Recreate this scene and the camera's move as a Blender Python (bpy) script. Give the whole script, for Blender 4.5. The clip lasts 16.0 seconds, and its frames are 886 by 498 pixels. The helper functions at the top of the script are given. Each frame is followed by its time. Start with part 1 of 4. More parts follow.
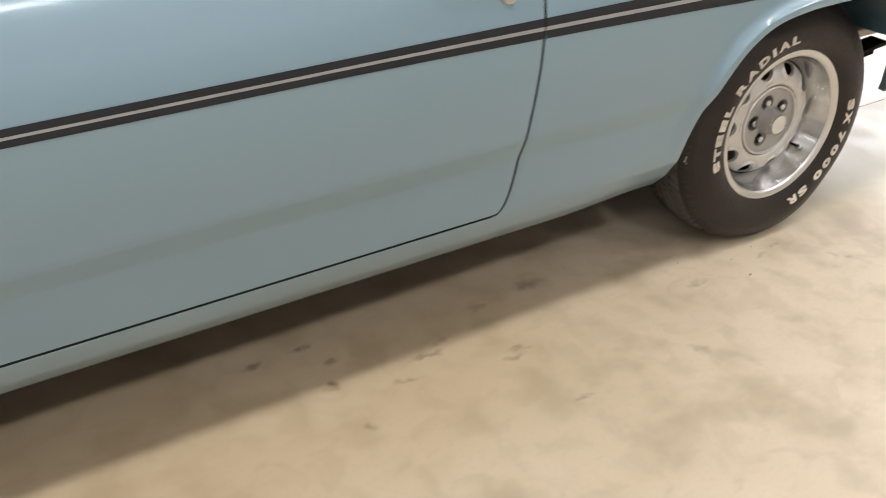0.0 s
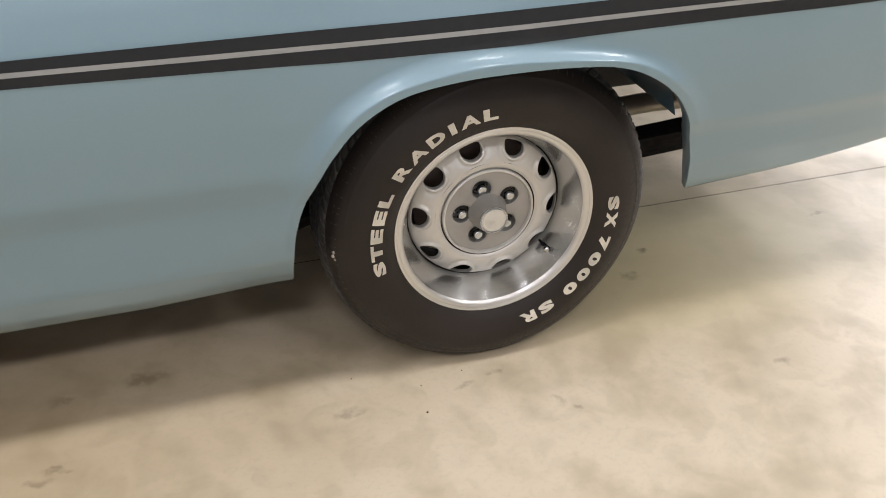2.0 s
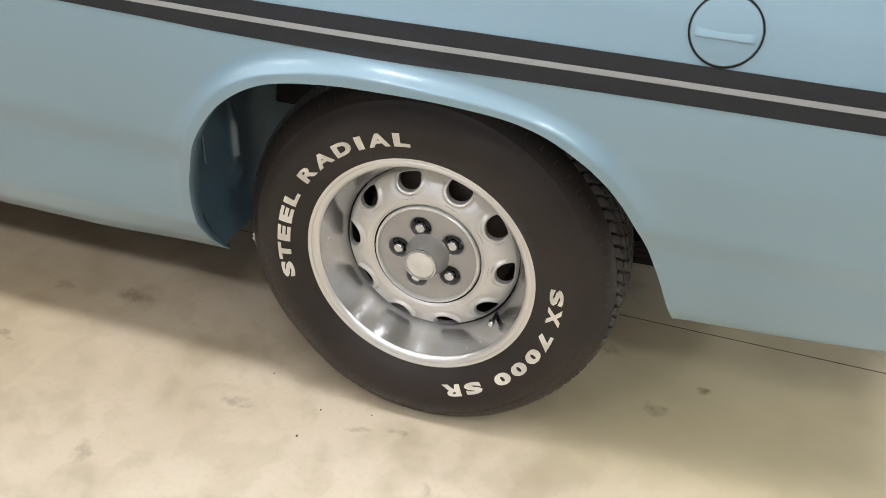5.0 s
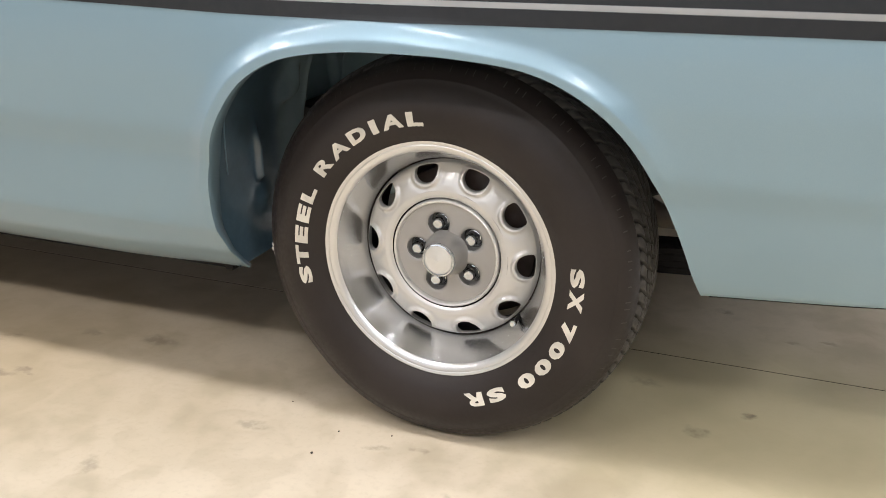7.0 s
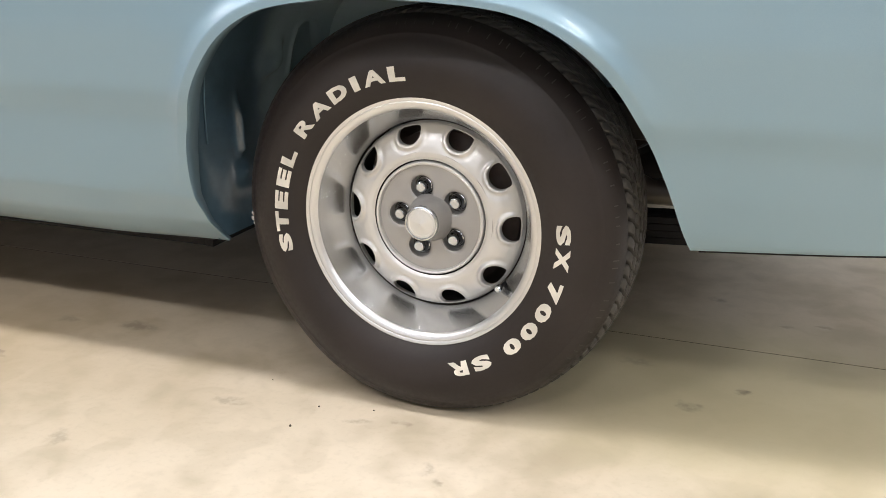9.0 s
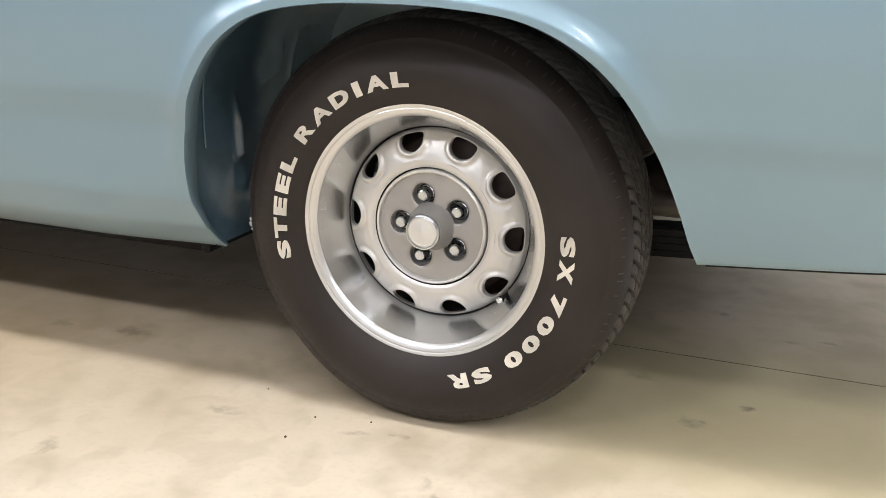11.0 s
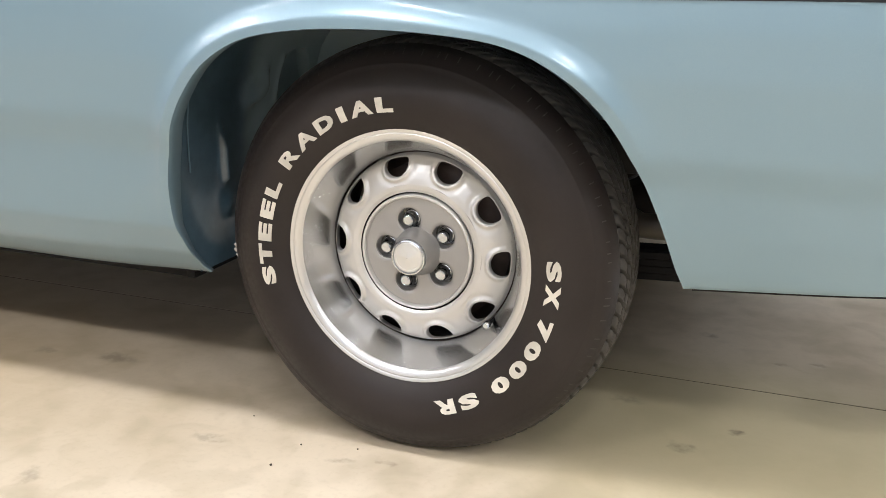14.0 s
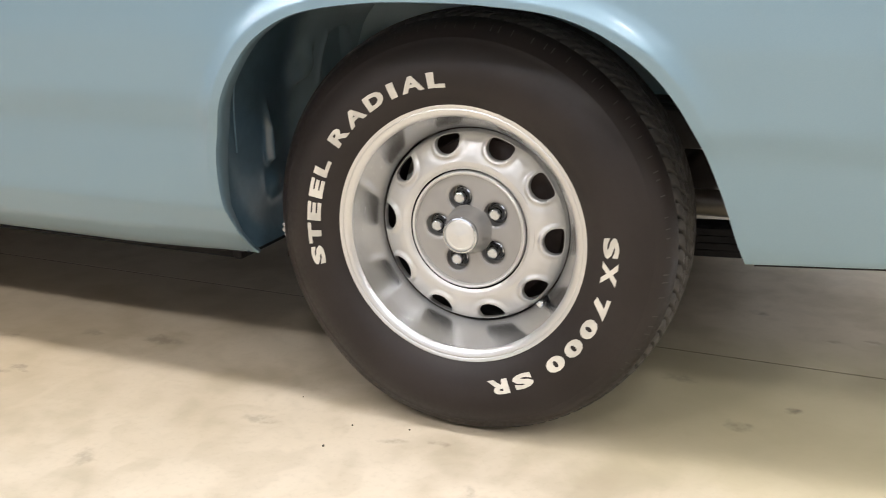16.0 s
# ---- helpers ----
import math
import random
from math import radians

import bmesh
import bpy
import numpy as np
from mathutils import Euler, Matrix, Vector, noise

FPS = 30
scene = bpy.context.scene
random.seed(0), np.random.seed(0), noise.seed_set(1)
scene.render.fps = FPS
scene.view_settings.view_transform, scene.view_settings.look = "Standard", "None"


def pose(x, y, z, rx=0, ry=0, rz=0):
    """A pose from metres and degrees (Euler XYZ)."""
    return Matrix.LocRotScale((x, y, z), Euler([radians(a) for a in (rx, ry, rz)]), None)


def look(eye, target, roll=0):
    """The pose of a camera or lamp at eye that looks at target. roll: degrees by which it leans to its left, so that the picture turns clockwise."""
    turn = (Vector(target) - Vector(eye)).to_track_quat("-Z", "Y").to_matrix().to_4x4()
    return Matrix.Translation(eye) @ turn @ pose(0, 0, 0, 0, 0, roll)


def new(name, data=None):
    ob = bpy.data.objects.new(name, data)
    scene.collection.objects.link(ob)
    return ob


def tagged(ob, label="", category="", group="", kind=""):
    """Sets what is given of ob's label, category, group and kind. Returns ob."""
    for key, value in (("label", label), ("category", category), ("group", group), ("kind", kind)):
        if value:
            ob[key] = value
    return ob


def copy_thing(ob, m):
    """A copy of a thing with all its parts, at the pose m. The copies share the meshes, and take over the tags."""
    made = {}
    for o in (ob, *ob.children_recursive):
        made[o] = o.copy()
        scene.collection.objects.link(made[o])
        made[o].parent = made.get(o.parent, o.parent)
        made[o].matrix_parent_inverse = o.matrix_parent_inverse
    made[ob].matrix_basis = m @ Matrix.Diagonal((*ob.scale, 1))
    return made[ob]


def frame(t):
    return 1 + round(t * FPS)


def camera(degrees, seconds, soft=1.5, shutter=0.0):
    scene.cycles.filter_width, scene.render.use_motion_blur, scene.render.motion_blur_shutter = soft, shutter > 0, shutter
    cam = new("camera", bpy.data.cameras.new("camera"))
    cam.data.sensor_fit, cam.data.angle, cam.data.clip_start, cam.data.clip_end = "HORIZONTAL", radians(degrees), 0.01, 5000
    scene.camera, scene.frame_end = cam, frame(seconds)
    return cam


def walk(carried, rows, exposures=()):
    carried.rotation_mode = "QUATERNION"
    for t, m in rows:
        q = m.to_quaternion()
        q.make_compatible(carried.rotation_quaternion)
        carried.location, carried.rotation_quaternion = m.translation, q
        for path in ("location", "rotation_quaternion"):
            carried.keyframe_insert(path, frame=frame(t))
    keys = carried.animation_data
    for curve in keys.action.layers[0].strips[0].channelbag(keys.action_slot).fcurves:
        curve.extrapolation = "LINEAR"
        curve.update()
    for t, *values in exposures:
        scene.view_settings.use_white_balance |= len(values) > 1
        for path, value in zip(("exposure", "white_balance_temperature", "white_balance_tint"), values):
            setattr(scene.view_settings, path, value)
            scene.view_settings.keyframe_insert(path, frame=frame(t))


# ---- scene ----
cam = camera(50.0, 16.0, soft=0.8, shutter=0.35)
PATH = [
    (0, (-1.825, -1.44, 1.29), (-0.965, 0.036, 0.249), -0.6),
    (0.5, (-1.458, -1.428, 1.283), (-0.649, 0.082, 0.252), -0.8),
    (1, (-1.174, -1.457, 1.273), (-0.437, 0.074, 0.219), -0.6),
    (1.5, (-0.859, -1.383, 1.252), (-0.161, 0.142, 0.163), 0.2),
    (2, (-0.562, -1.379, 1.235), (-0.037, 0.209, 0.139), 0.8),
    (2.5, (-0.315, -1.372, 1.229), (-0.039, 0.27, 0.121), 1.4),
    (3, (-0.089, -1.231, 1.18), (-0.011, 0.405, 0.033), 1.6),
    (3.5, (0.075, -1.096, 1.165), (-0.109, 0.453, -0.086), 1.6),
    (4, (0.24, -1.067, 1.157), (-0.149, 0.474, -0.058), 2.3),
    (4.2, (0.284, -1.083, 1.163), (-0.136, 0.483, -0.01), 2.7),
    (6.3, (0.551, -1.299, 1.079), (-0.119, 0.34, 0.15), -0.5),
    (6.5, (0.549, -1.273, 1.019), (-0.134, 0.39, 0.142), -0.6),
    (7, (0.538, -1.269, 0.857), (-0.173, 0.463, 0.154), -0.4),
    (7.5, (0.563, -1.292, 0.751), (-0.171, 0.455, 0.108), -0.3),
    (8, (0.557, -1.279, 0.729), (-0.175, 0.476, 0.11), -0.6),
    (8.5, (0.559, -1.271, 0.722), (-0.162, 0.492, 0.111), -0.6),
    (11, (0.541, -1.243, 0.715), (-0.17, 0.529, 0.121), 0.6),
    (11.5, (0.539, -1.235, 0.718), (-0.171, 0.533, 0.11), 0.6),
    (12, (0.536, -1.235, 0.712), (-0.169, 0.538, 0.11), 0.5),
    (12.5, (0.542, -1.23, 0.712), (-0.167, 0.54, 0.108), 0.3),
    (13, (0.544, -1.232, 0.712), (-0.159, 0.545, 0.123), 0.4),
    (13.5, (0.543, -1.232, 0.716), (-0.156, 0.554, 0.152), 0.5),
    (14, (0.545, -1.231, 0.721), (-0.154, 0.559, 0.166), 0.4),
    (14.5, (0.546, -1.232, 0.714), (-0.154, 0.559, 0.166), 0.5),
    (15, (0.539, -1.232, 0.717), (-0.162, 0.556, 0.158), 0.5),
    (15.5, (0.54, -1.235, 0.719), (-0.176, 0.545, 0.153), 0.3),
    (16, (0.5, -1.229, 0.709), (-0.243, 0.532, 0.118), -0.6),
]
walk(cam, [(t, look(eye, target, roll)) for t, eye, target, roll in PATH],
     [(0, -.82, 6590, 15), (1.5, -.94, 6480, 15), (2.5, -.86, 6400, 15), (3.5, -.68, 6310, 14), (4.2, -.62, 6130, 12), (6.5, -.42, 6270, 14), (8, -.36, 6250, 14), (11, -.34, 6190, 14), (12.5, -.33, 6190, 14), (14, -.27, 6190, 14), (16, -.28, 6190, 14)])

# ---- world, lights, exposure ----
world = bpy.data.worlds.new("world")
scene.world = world
world.use_nodes = True
sky = world.node_tree.nodes.new("ShaderNodeTexSky")
sky.sky_type, sky.sun_disc = "NISHITA", False
sky.sun_elevation, sky.sun_rotation = radians(35), radians(90)
world.node_tree.nodes["Background"].inputs[1].default_value = 0.1
world.node_tree.links.new(sky.outputs[0], world.node_tree.nodes["Background"].inputs[0])

ROOM_X, ROOM_Y, ROOM_H = (-9.0, 6.0), (-7.0, 8.0), 4.1
LAMP_Z = 3.95
LAMP_ROWS = (-0.72, -3.5, 2.1, 5.0)


def strip_lamp(x, y, watts, length=0.55, width=0.38):
    data = bpy.data.lights.new("tube_light", "AREA")
    data.shape, data.size, data.size_y, data.energy = "RECTANGLE", length, width, watts
    data.color = (1.0, 1.0, 0.985)
    ob = new("tube_light", data)
    ob.matrix_world = pose(x, y, LAMP_Z - 0.045)
    return ob


LAMP_X = (-6.6, -3.9, -1.2, 1.5, 4.2)
for row, watts in zip(LAMP_ROWS, (78, 78, 3, 8)):
    for lx in LAMP_X:
        strip_lamp(lx, row, watts * (1.8 if lx > 3 else 0.9 if lx > 1 else 1.1))

# inferred daylight from behind the car, through an assumed wide window in that wall
day = bpy.data.lights.new("rear_daylight", "AREA")
day.shape, day.size, day.size_y, day.energy, day.color = "RECTANGLE", 5.9, 2.1, 600, (0.93, 0.97, 1.0)
day_ob = new("rear_daylight", day)
day_ob.matrix_world = look((ROOM_X[1] + 0.05, 3.15, 2.55), (0, 3.15, 2.55))


# added warm fill in an assumed long window, in the wall behind the camera
side_fill = bpy.data.lights.new("near_fill", "AREA")
side_fill.shape, side_fill.size, side_fill.size_y, side_fill.energy, side_fill.color = "RECTANGLE", 8.0, 2.1, 112, (1.0, 0.97, 0.93)
side_ob = new("near_fill", side_fill)
side_ob.matrix_world = look((-1.5, ROOM_Y[0] - 0.05, 2.55), (-1.5, 0, 2.55))


# ---- materials ----
def material(name):
    m = bpy.data.materials.new(name)
    m.use_nodes = True
    return m, m.node_tree, m.node_tree.nodes["Principled BSDF"]


def setp(bsdf, **kw):
    names = dict(color="Base Color", rough="Roughness", metal="Metallic", coat="Coat Weight", coatrough="Coat Roughness",
                 spec="Specular IOR Level", aniso="Anisotropic", alpha="Alpha", trans="Transmission Weight", ior="IOR")
    for k, v in kw.items():
        bsdf.inputs[names[k]].default_value = (*v, 1) if k == "color" else v


def noise_node(nt, scale, detail=4.0, rough=0.55, coords="Object", stretch=None, dist=0.0):
    tc = nt.nodes.new("ShaderNodeTexCoord")
    n = nt.nodes.new("ShaderNodeTexNoise")
    n.inputs["Scale"].default_value, n.inputs["Detail"].default_value = scale, detail
    n.inputs["Roughness"].default_value, n.inputs["Distortion"].default_value = rough, dist
    src = tc.outputs[coords]
    if stretch:
        mp = nt.nodes.new("ShaderNodeMapping")
        mp.inputs["Scale"].default_value = stretch
        nt.links.new(src, mp.inputs[0])
        src = mp.outputs[0]
    nt.links.new(src, n.inputs["Vector"])
    return n.outputs["Fac"]


def ramp(nt, fac, a, b, lo=0.3, hi=0.7):
    r = nt.nodes.new("ShaderNodeMapRange")
    r.interpolation_type = "SMOOTHERSTEP"
    r.inputs[1].default_value, r.inputs[2].default_value, r.inputs[3].default_value, r.inputs[4].default_value = lo, hi, a, b
    nt.links.new(fac, r.inputs[0])
    return r.outputs[0]


def mix(nt, fac, a, b, kind="MIX"):
    m = nt.nodes.new("ShaderNodeMix")
    m.data_type, m.blend_type = "RGBA", kind
    for sock, v in ((m.inputs[0], fac), (m.inputs[6], a), (m.inputs[7], b)):
        if isinstance(v, bpy.types.NodeSocket):
            nt.links.new(v, sock)
        elif isinstance(v, (int, float)):
            sock.default_value = v
        else:
            sock.default_value = (*v, 1)
    return m.outputs[2]


def bump(nt, bsdf, height, strength, distance=0.001):
    b = nt.nodes.new("ShaderNodeBump")
    b.inputs["Strength"].default_value, b.inputs["Distance"].default_value = strength, distance
    nt.links.new(height, b.inputs["Height"])
    nt.links.new(b.outputs[0], bsdf.inputs["Normal"])


def simple(name, color, rough, metal=0.0, var=0.15, scale=30.0, bumps=0.0, **kw):
    """A plain surface with two scales of colour and gloss variation."""
    m, nt, b = material(name)
    setp(b, color=color, rough=rough, metal=metal, **kw)
    big, fine = noise_node(nt, scale * 0.15, 3), noise_node(nt, scale, 6)
    dark = tuple(c * (1 - var) for c in color)
    light = tuple(min(1, c * (1 + var)) for c in color)
    c1 = mix(nt, ramp(nt, big, 0, 1), dark, light)
    c2 = mix(nt, ramp(nt, fine, 0, var), c1, dark)
    nt.links.new(c2, b.inputs["Base Color"])
    nt.links.new(ramp(nt, fine, max(0.02, rough * (1 - var)), min(1, rough * (1 + var))), b.inputs["Roughness"])
    if bumps:
        bump(nt, b, fine, bumps)
    return m


def paint_material():
    m, nt, b = material("car_paint")
    setp(b, color=(0.190, 0.292, 0.354), rough=0.40, metal=0.35, coat=0.75, coatrough=0.18)
    flake = noise_node(nt, 900, 2)
    cloud = noise_node(nt, 2.2, 3)
    c = mix(nt, ramp(nt, flake, 0, 0.10), (0.190, 0.292, 0.354), (0.30, 0.40, 0.45))
    c = mix(nt, ramp(nt, cloud, 0, 0.10), c, (0.168, 0.260, 0.318))
    nt.links.new(c, b.inputs["Base Color"])
    peel = noise_node(nt, 45, 2)
    bump(nt, b, peel, 0.02, 0.0006)
    wave, fine = nt.nodes.new("ShaderNodeBump"), b.inputs["Normal"].links[0].from_node
    wave.inputs["Strength"].default_value, wave.inputs["Distance"].default_value = 0.5, 0.002
    nt.links.new(noise_node(nt, 4.5, 2), wave.inputs["Height"])
    nt.links.new(wave.outputs[0], fine.inputs["Normal"])
    return m


STAINS = [(-1.25, 0.19, .045, .025, .75), (-1.36, 0.18, .04, .02, .6), (-1.24, 0.025, .03, .03, .7), (-1.02, 0.015, .07, .014, .5), (-0.83, -0.065, .05, .015, .45),
          (-1.10, -0.03, .05, .012, .35), (-0.49, -0.28, .03, .05, .35), (-0.31, -0.07, .06, .03, .35), (-0.67, 0.135, .08, .04, .45), (-0.08, -0.062, .035, .016, .4),
          (-0.01, -0.037, .035, .016, .4), (0.08, -0.155, .02, .035, .4), (0.48, 0.27, .022, .022, .7), (0.40, 0.18, .035, .03, .4), (0.39, 0.70, .03, .03, .5), (0.29, 0.33, .05, .03, .35),
          (-0.97, 0.048, .05, .02, .3), (-1.21, 0.105, .03, .025, .5), (-1.228, -0.121, .025, .025, .5), (-0.808, -0.273, .04, .012, .4), (-0.183, -0.610, .02, .02, .5), (0.562, -0.182, .025, .03, .45),
          (0.994, 0.292, .05, .015, .5), (0.533, 0.60, .03, .02, .35), (0.604, 0.62, .03, .012, .4), (-0.815, 0.115, .05, .03, .35), (-0.856, -0.083, .05, .018, .4), (0.106, -0.184, .02, .015, .4)]


def concrete_material():
    m, nt, b = material("polished_concrete")
    tc = nt.nodes.new("ShaderNodeTexCoord")
    base, light, dark, brown = (0.475, 0.396, 0.284), (0.570, 0.490, 0.376), (0.305, 0.250, 0.165), (0.13, 0.095, 0.06)
    big = noise_node(nt, 0.9, 4, 0.6)
    mid = noise_node(nt, 5.5, 3, 0.5)
    patch = noise_node(nt, 13, 2, 0.5, dist=0.6)
    fine = noise_node(nt, 90, 3, 0.6)
    speckle = noise_node(nt, 48, 3, 0.6)
    c = mix(nt, ramp(nt, big, 0, 1, .35, .68), base, light)
    c = mix(nt, ramp(nt, mid, 0, 0.60, .42, .74), c, dark)
    c = mix(nt, ramp(nt, patch, 0, 0.27, .42, .70), c, dark)
    c = mix(nt, ramp(nt, fine, 0, 0.14, .45, .75), c, dark)
    wobble = nt.nodes.new("ShaderNodeTexNoise")
    wobble.inputs["Scale"].default_value, wobble.inputs["Detail"].default_value = 30, 3
    nt.links.new(tc.outputs["Object"], wobble.inputs["Vector"])
    shift = nt.nodes.new("ShaderNodeVectorMath")
    shift.operation = "MULTIPLY_ADD"
    shift.inputs[1].default_value, shift.inputs[2].default_value = (0.05, 0.05, 0), (-0.025, -0.025, 0)
    nt.links.new(wobble.outputs["Color"], shift.inputs[0])
    where = nt.nodes.new("ShaderNodeVectorMath")
    nt.links.new(tc.outputs["Object"], where.inputs[0])
    nt.links.new(shift.outputs[0], where.inputs[1])
    # broad tints: ochre ahead; the olive one paints the hue of the car's shade
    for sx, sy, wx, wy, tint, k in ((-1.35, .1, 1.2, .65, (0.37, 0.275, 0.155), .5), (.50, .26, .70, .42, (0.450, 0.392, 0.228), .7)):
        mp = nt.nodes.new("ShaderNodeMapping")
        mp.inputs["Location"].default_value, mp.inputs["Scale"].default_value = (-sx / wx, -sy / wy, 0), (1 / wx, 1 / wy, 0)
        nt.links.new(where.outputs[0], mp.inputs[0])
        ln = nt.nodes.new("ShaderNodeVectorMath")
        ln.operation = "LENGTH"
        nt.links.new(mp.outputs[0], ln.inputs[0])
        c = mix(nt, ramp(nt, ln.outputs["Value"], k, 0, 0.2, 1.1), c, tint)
    for sx, sy, wx, wy, k in STAINS:
        wx, wy, k = wx * .85, wy * .75, k * 1.15
        mp = nt.nodes.new("ShaderNodeMapping")
        mp.vector_type = "POINT"
        mp.inputs["Location"].default_value, mp.inputs["Scale"].default_value = (-sx / wx, -sy / wy, 0), (1 / wx, 1 / wy, 0)
        nt.links.new(where.outputs[0], mp.inputs[0])
        ln = nt.nodes.new("ShaderNodeVectorMath")
        ln.operation = "LENGTH"
        nt.links.new(mp.outputs[0], ln.inputs[0])
        broken = nt.nodes.new("ShaderNodeMath")
        broken.operation = "MULTIPLY"
        nt.links.new(ramp(nt, ln.outputs["Value"], k, 0, 0.1, 1.0), broken.inputs[0])
        nt.links.new(ramp(nt, speckle, 0.4, 1.0, .34, .62), broken.inputs[1])
        c = mix(nt, broken.outputs[0], c, brown)
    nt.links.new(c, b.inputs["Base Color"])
    nt.links.new(ramp(nt, mid, 0.30, 0.40, .35, .65), b.inputs["Roughness"])
    setp(b, spec=0.5)
    bump(nt, b, fine, 0.12, 0.0008)
    return m


def rubber_material():
    m, nt, b = material("tyre_rubber")
    fine, big = noise_node(nt, 140, 5), noise_node(nt, 7, 3)
    c = mix(nt, ramp(nt, big, 0, 1), (0.0165, 0.0122, 0.0105), (0.0225, 0.0172, 0.0150))
    nt.links.new(c, b.inputs["Base Color"])
    nt.links.new(ramp(nt, fine, 0.38, 0.52), b.inputs["Roughness"])
    setp(b, spec=0.30)
    bump(nt, b, fine, 0.10, 0.0005)
    return m


def brushed_material():
    """Polished stainless, brushed round the axle."""
    m, nt, b = material("polished_steel")
    setp(b, color=(0.66, 0.67, 0.675), metal=1.0, rough=0.16, aniso=1.0)
    b.inputs["Anisotropic Rotation"].default_value = 0.25
    tan = nt.nodes.new("ShaderNodeTangent")
    tan.direction_type, tan.axis = "RADIAL", "Y"
    nt.links.new(tan.outputs[0], b.inputs["Tangent"])
    fine, big = noise_node(nt, 120, 4), noise_node(nt, 9, 2)
    nt.links.new(ramp(nt, big, 0.18, 0.21), b.inputs["Roughness"])
    nt.links.new(mix(nt, ramp(nt, fine, 0, 0.15), (0.66, 0.67, 0.675), (0.55, 0.555, 0.555)), b.inputs["Base Color"])
    return m


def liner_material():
    """Dark undercoat; deep in the well, body-colour overspray painted paler to replace bounced light."""
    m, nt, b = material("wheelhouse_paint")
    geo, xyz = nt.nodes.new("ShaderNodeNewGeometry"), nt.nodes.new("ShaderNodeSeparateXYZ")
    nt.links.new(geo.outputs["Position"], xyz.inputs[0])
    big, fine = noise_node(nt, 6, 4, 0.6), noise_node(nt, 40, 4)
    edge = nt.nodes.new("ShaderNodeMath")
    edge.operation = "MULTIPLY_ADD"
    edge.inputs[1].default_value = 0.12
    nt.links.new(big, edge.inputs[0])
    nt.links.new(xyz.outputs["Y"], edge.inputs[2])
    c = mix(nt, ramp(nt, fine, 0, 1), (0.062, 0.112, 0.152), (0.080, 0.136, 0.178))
    # paler with depth: brightness put into the colour where little bounce reaches
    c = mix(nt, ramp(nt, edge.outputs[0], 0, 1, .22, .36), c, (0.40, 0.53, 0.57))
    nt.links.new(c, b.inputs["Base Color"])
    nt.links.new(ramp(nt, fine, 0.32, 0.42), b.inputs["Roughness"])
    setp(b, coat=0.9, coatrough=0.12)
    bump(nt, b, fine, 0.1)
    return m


PAINT = paint_material()
CONCRETE = concrete_material()
RUBBER = rubber_material()
TREADRUBBER = simple("tread_rubber", (0.062, 0.057, 0.052), 0.58, 0.0, 0.2, 60, 0.1, spec=0.25)
STEEL = brushed_material()
ARGENT = simple("argent_paint", (0.575, 0.565, 0.545), 0.42, 0.65, 0.06, 60)
GREY = simple("grey_hub_paint", (0.34, 0.33, 0.315), 0.42, 0.45, 0.07, 60)
CHROME = simple("chrome", (0.56, 0.585, 0.61), 0.10, 1.0, 0.05, 40)
DULLCHROME = simple("aged_chrome", (0.60, 0.58, 0.555), 0.32, 1.0, 0.10, 80)
WHITE = simple("tyre_white", (0.58, 0.54, 0.465), 0.6, 0.0, 0.14, 160)
STRIPE = simple("stripe_vinyl", (0.0140, 0.0155, 0.0180), 0.6, 0.0, 0.08, 60, spec=0.3)
SILVERSTRIPE = simple("silver_pinstripe", (0.275, 0.28, 0.28), 0.5, 0.2, 0.06, 60)
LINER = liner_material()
BLACK = simple("chassis_black", (0.030, 0.026, 0.024), 0.55, 0.0, 0.3, 30, 0.2)
PIPE = simple("pipe_metal", (0.36, 0.33, 0.29), 0.38, 0.7, 0.25, 30, 0.2)
GASKET = simple("gasket_rubber", (0.013, 0.012, 0.012), 0.7, 0.0, 0.15, 60, spec=0.12)
WALLPAINT = simple("wall_paint", (0.40, 0.395, 0.38), 0.7, 0.0, 0.05, 4, 0.05)
CEILPAINT = simple("ceiling_paint", (0.80, 0.795, 0.78), 0.8, 0.0, 0.05, 4)
LAMPWHITE = simple("lamp_enamel", (0.75, 0.75, 0.74), 0.35, 0.0, 0.03, 20)
DARKMETAL = simple("dark_pocket_metal", (0.20, 0.19, 0.175), 0.16, 1.0, 0.2, 90)
CAPFACE = simple("cap_face", (0.66, 0.65, 0.62), 0.32, 0.5, 0.06, 120)
SATIN = simple("satin_steel", (0.65, 0.65, 0.645), 0.34, 1.0, 0.015, 12)
RUST = simple("drum_iron", (0.085, 0.060, 0.048), 0.6, 0.0, 0.3, 40, 0.2)
GRIT = simple("grit", (0.05, 0.04, 0.03), 0.8, 0.0, 0.2, 200)


def glass_material():
    m, nt, b = material("window_glass")
    setp(b, color=(0.75, 0.82, 0.80), rough=0.02, trans=1.0, ior=1.45)
    return m


GLASS = glass_material()


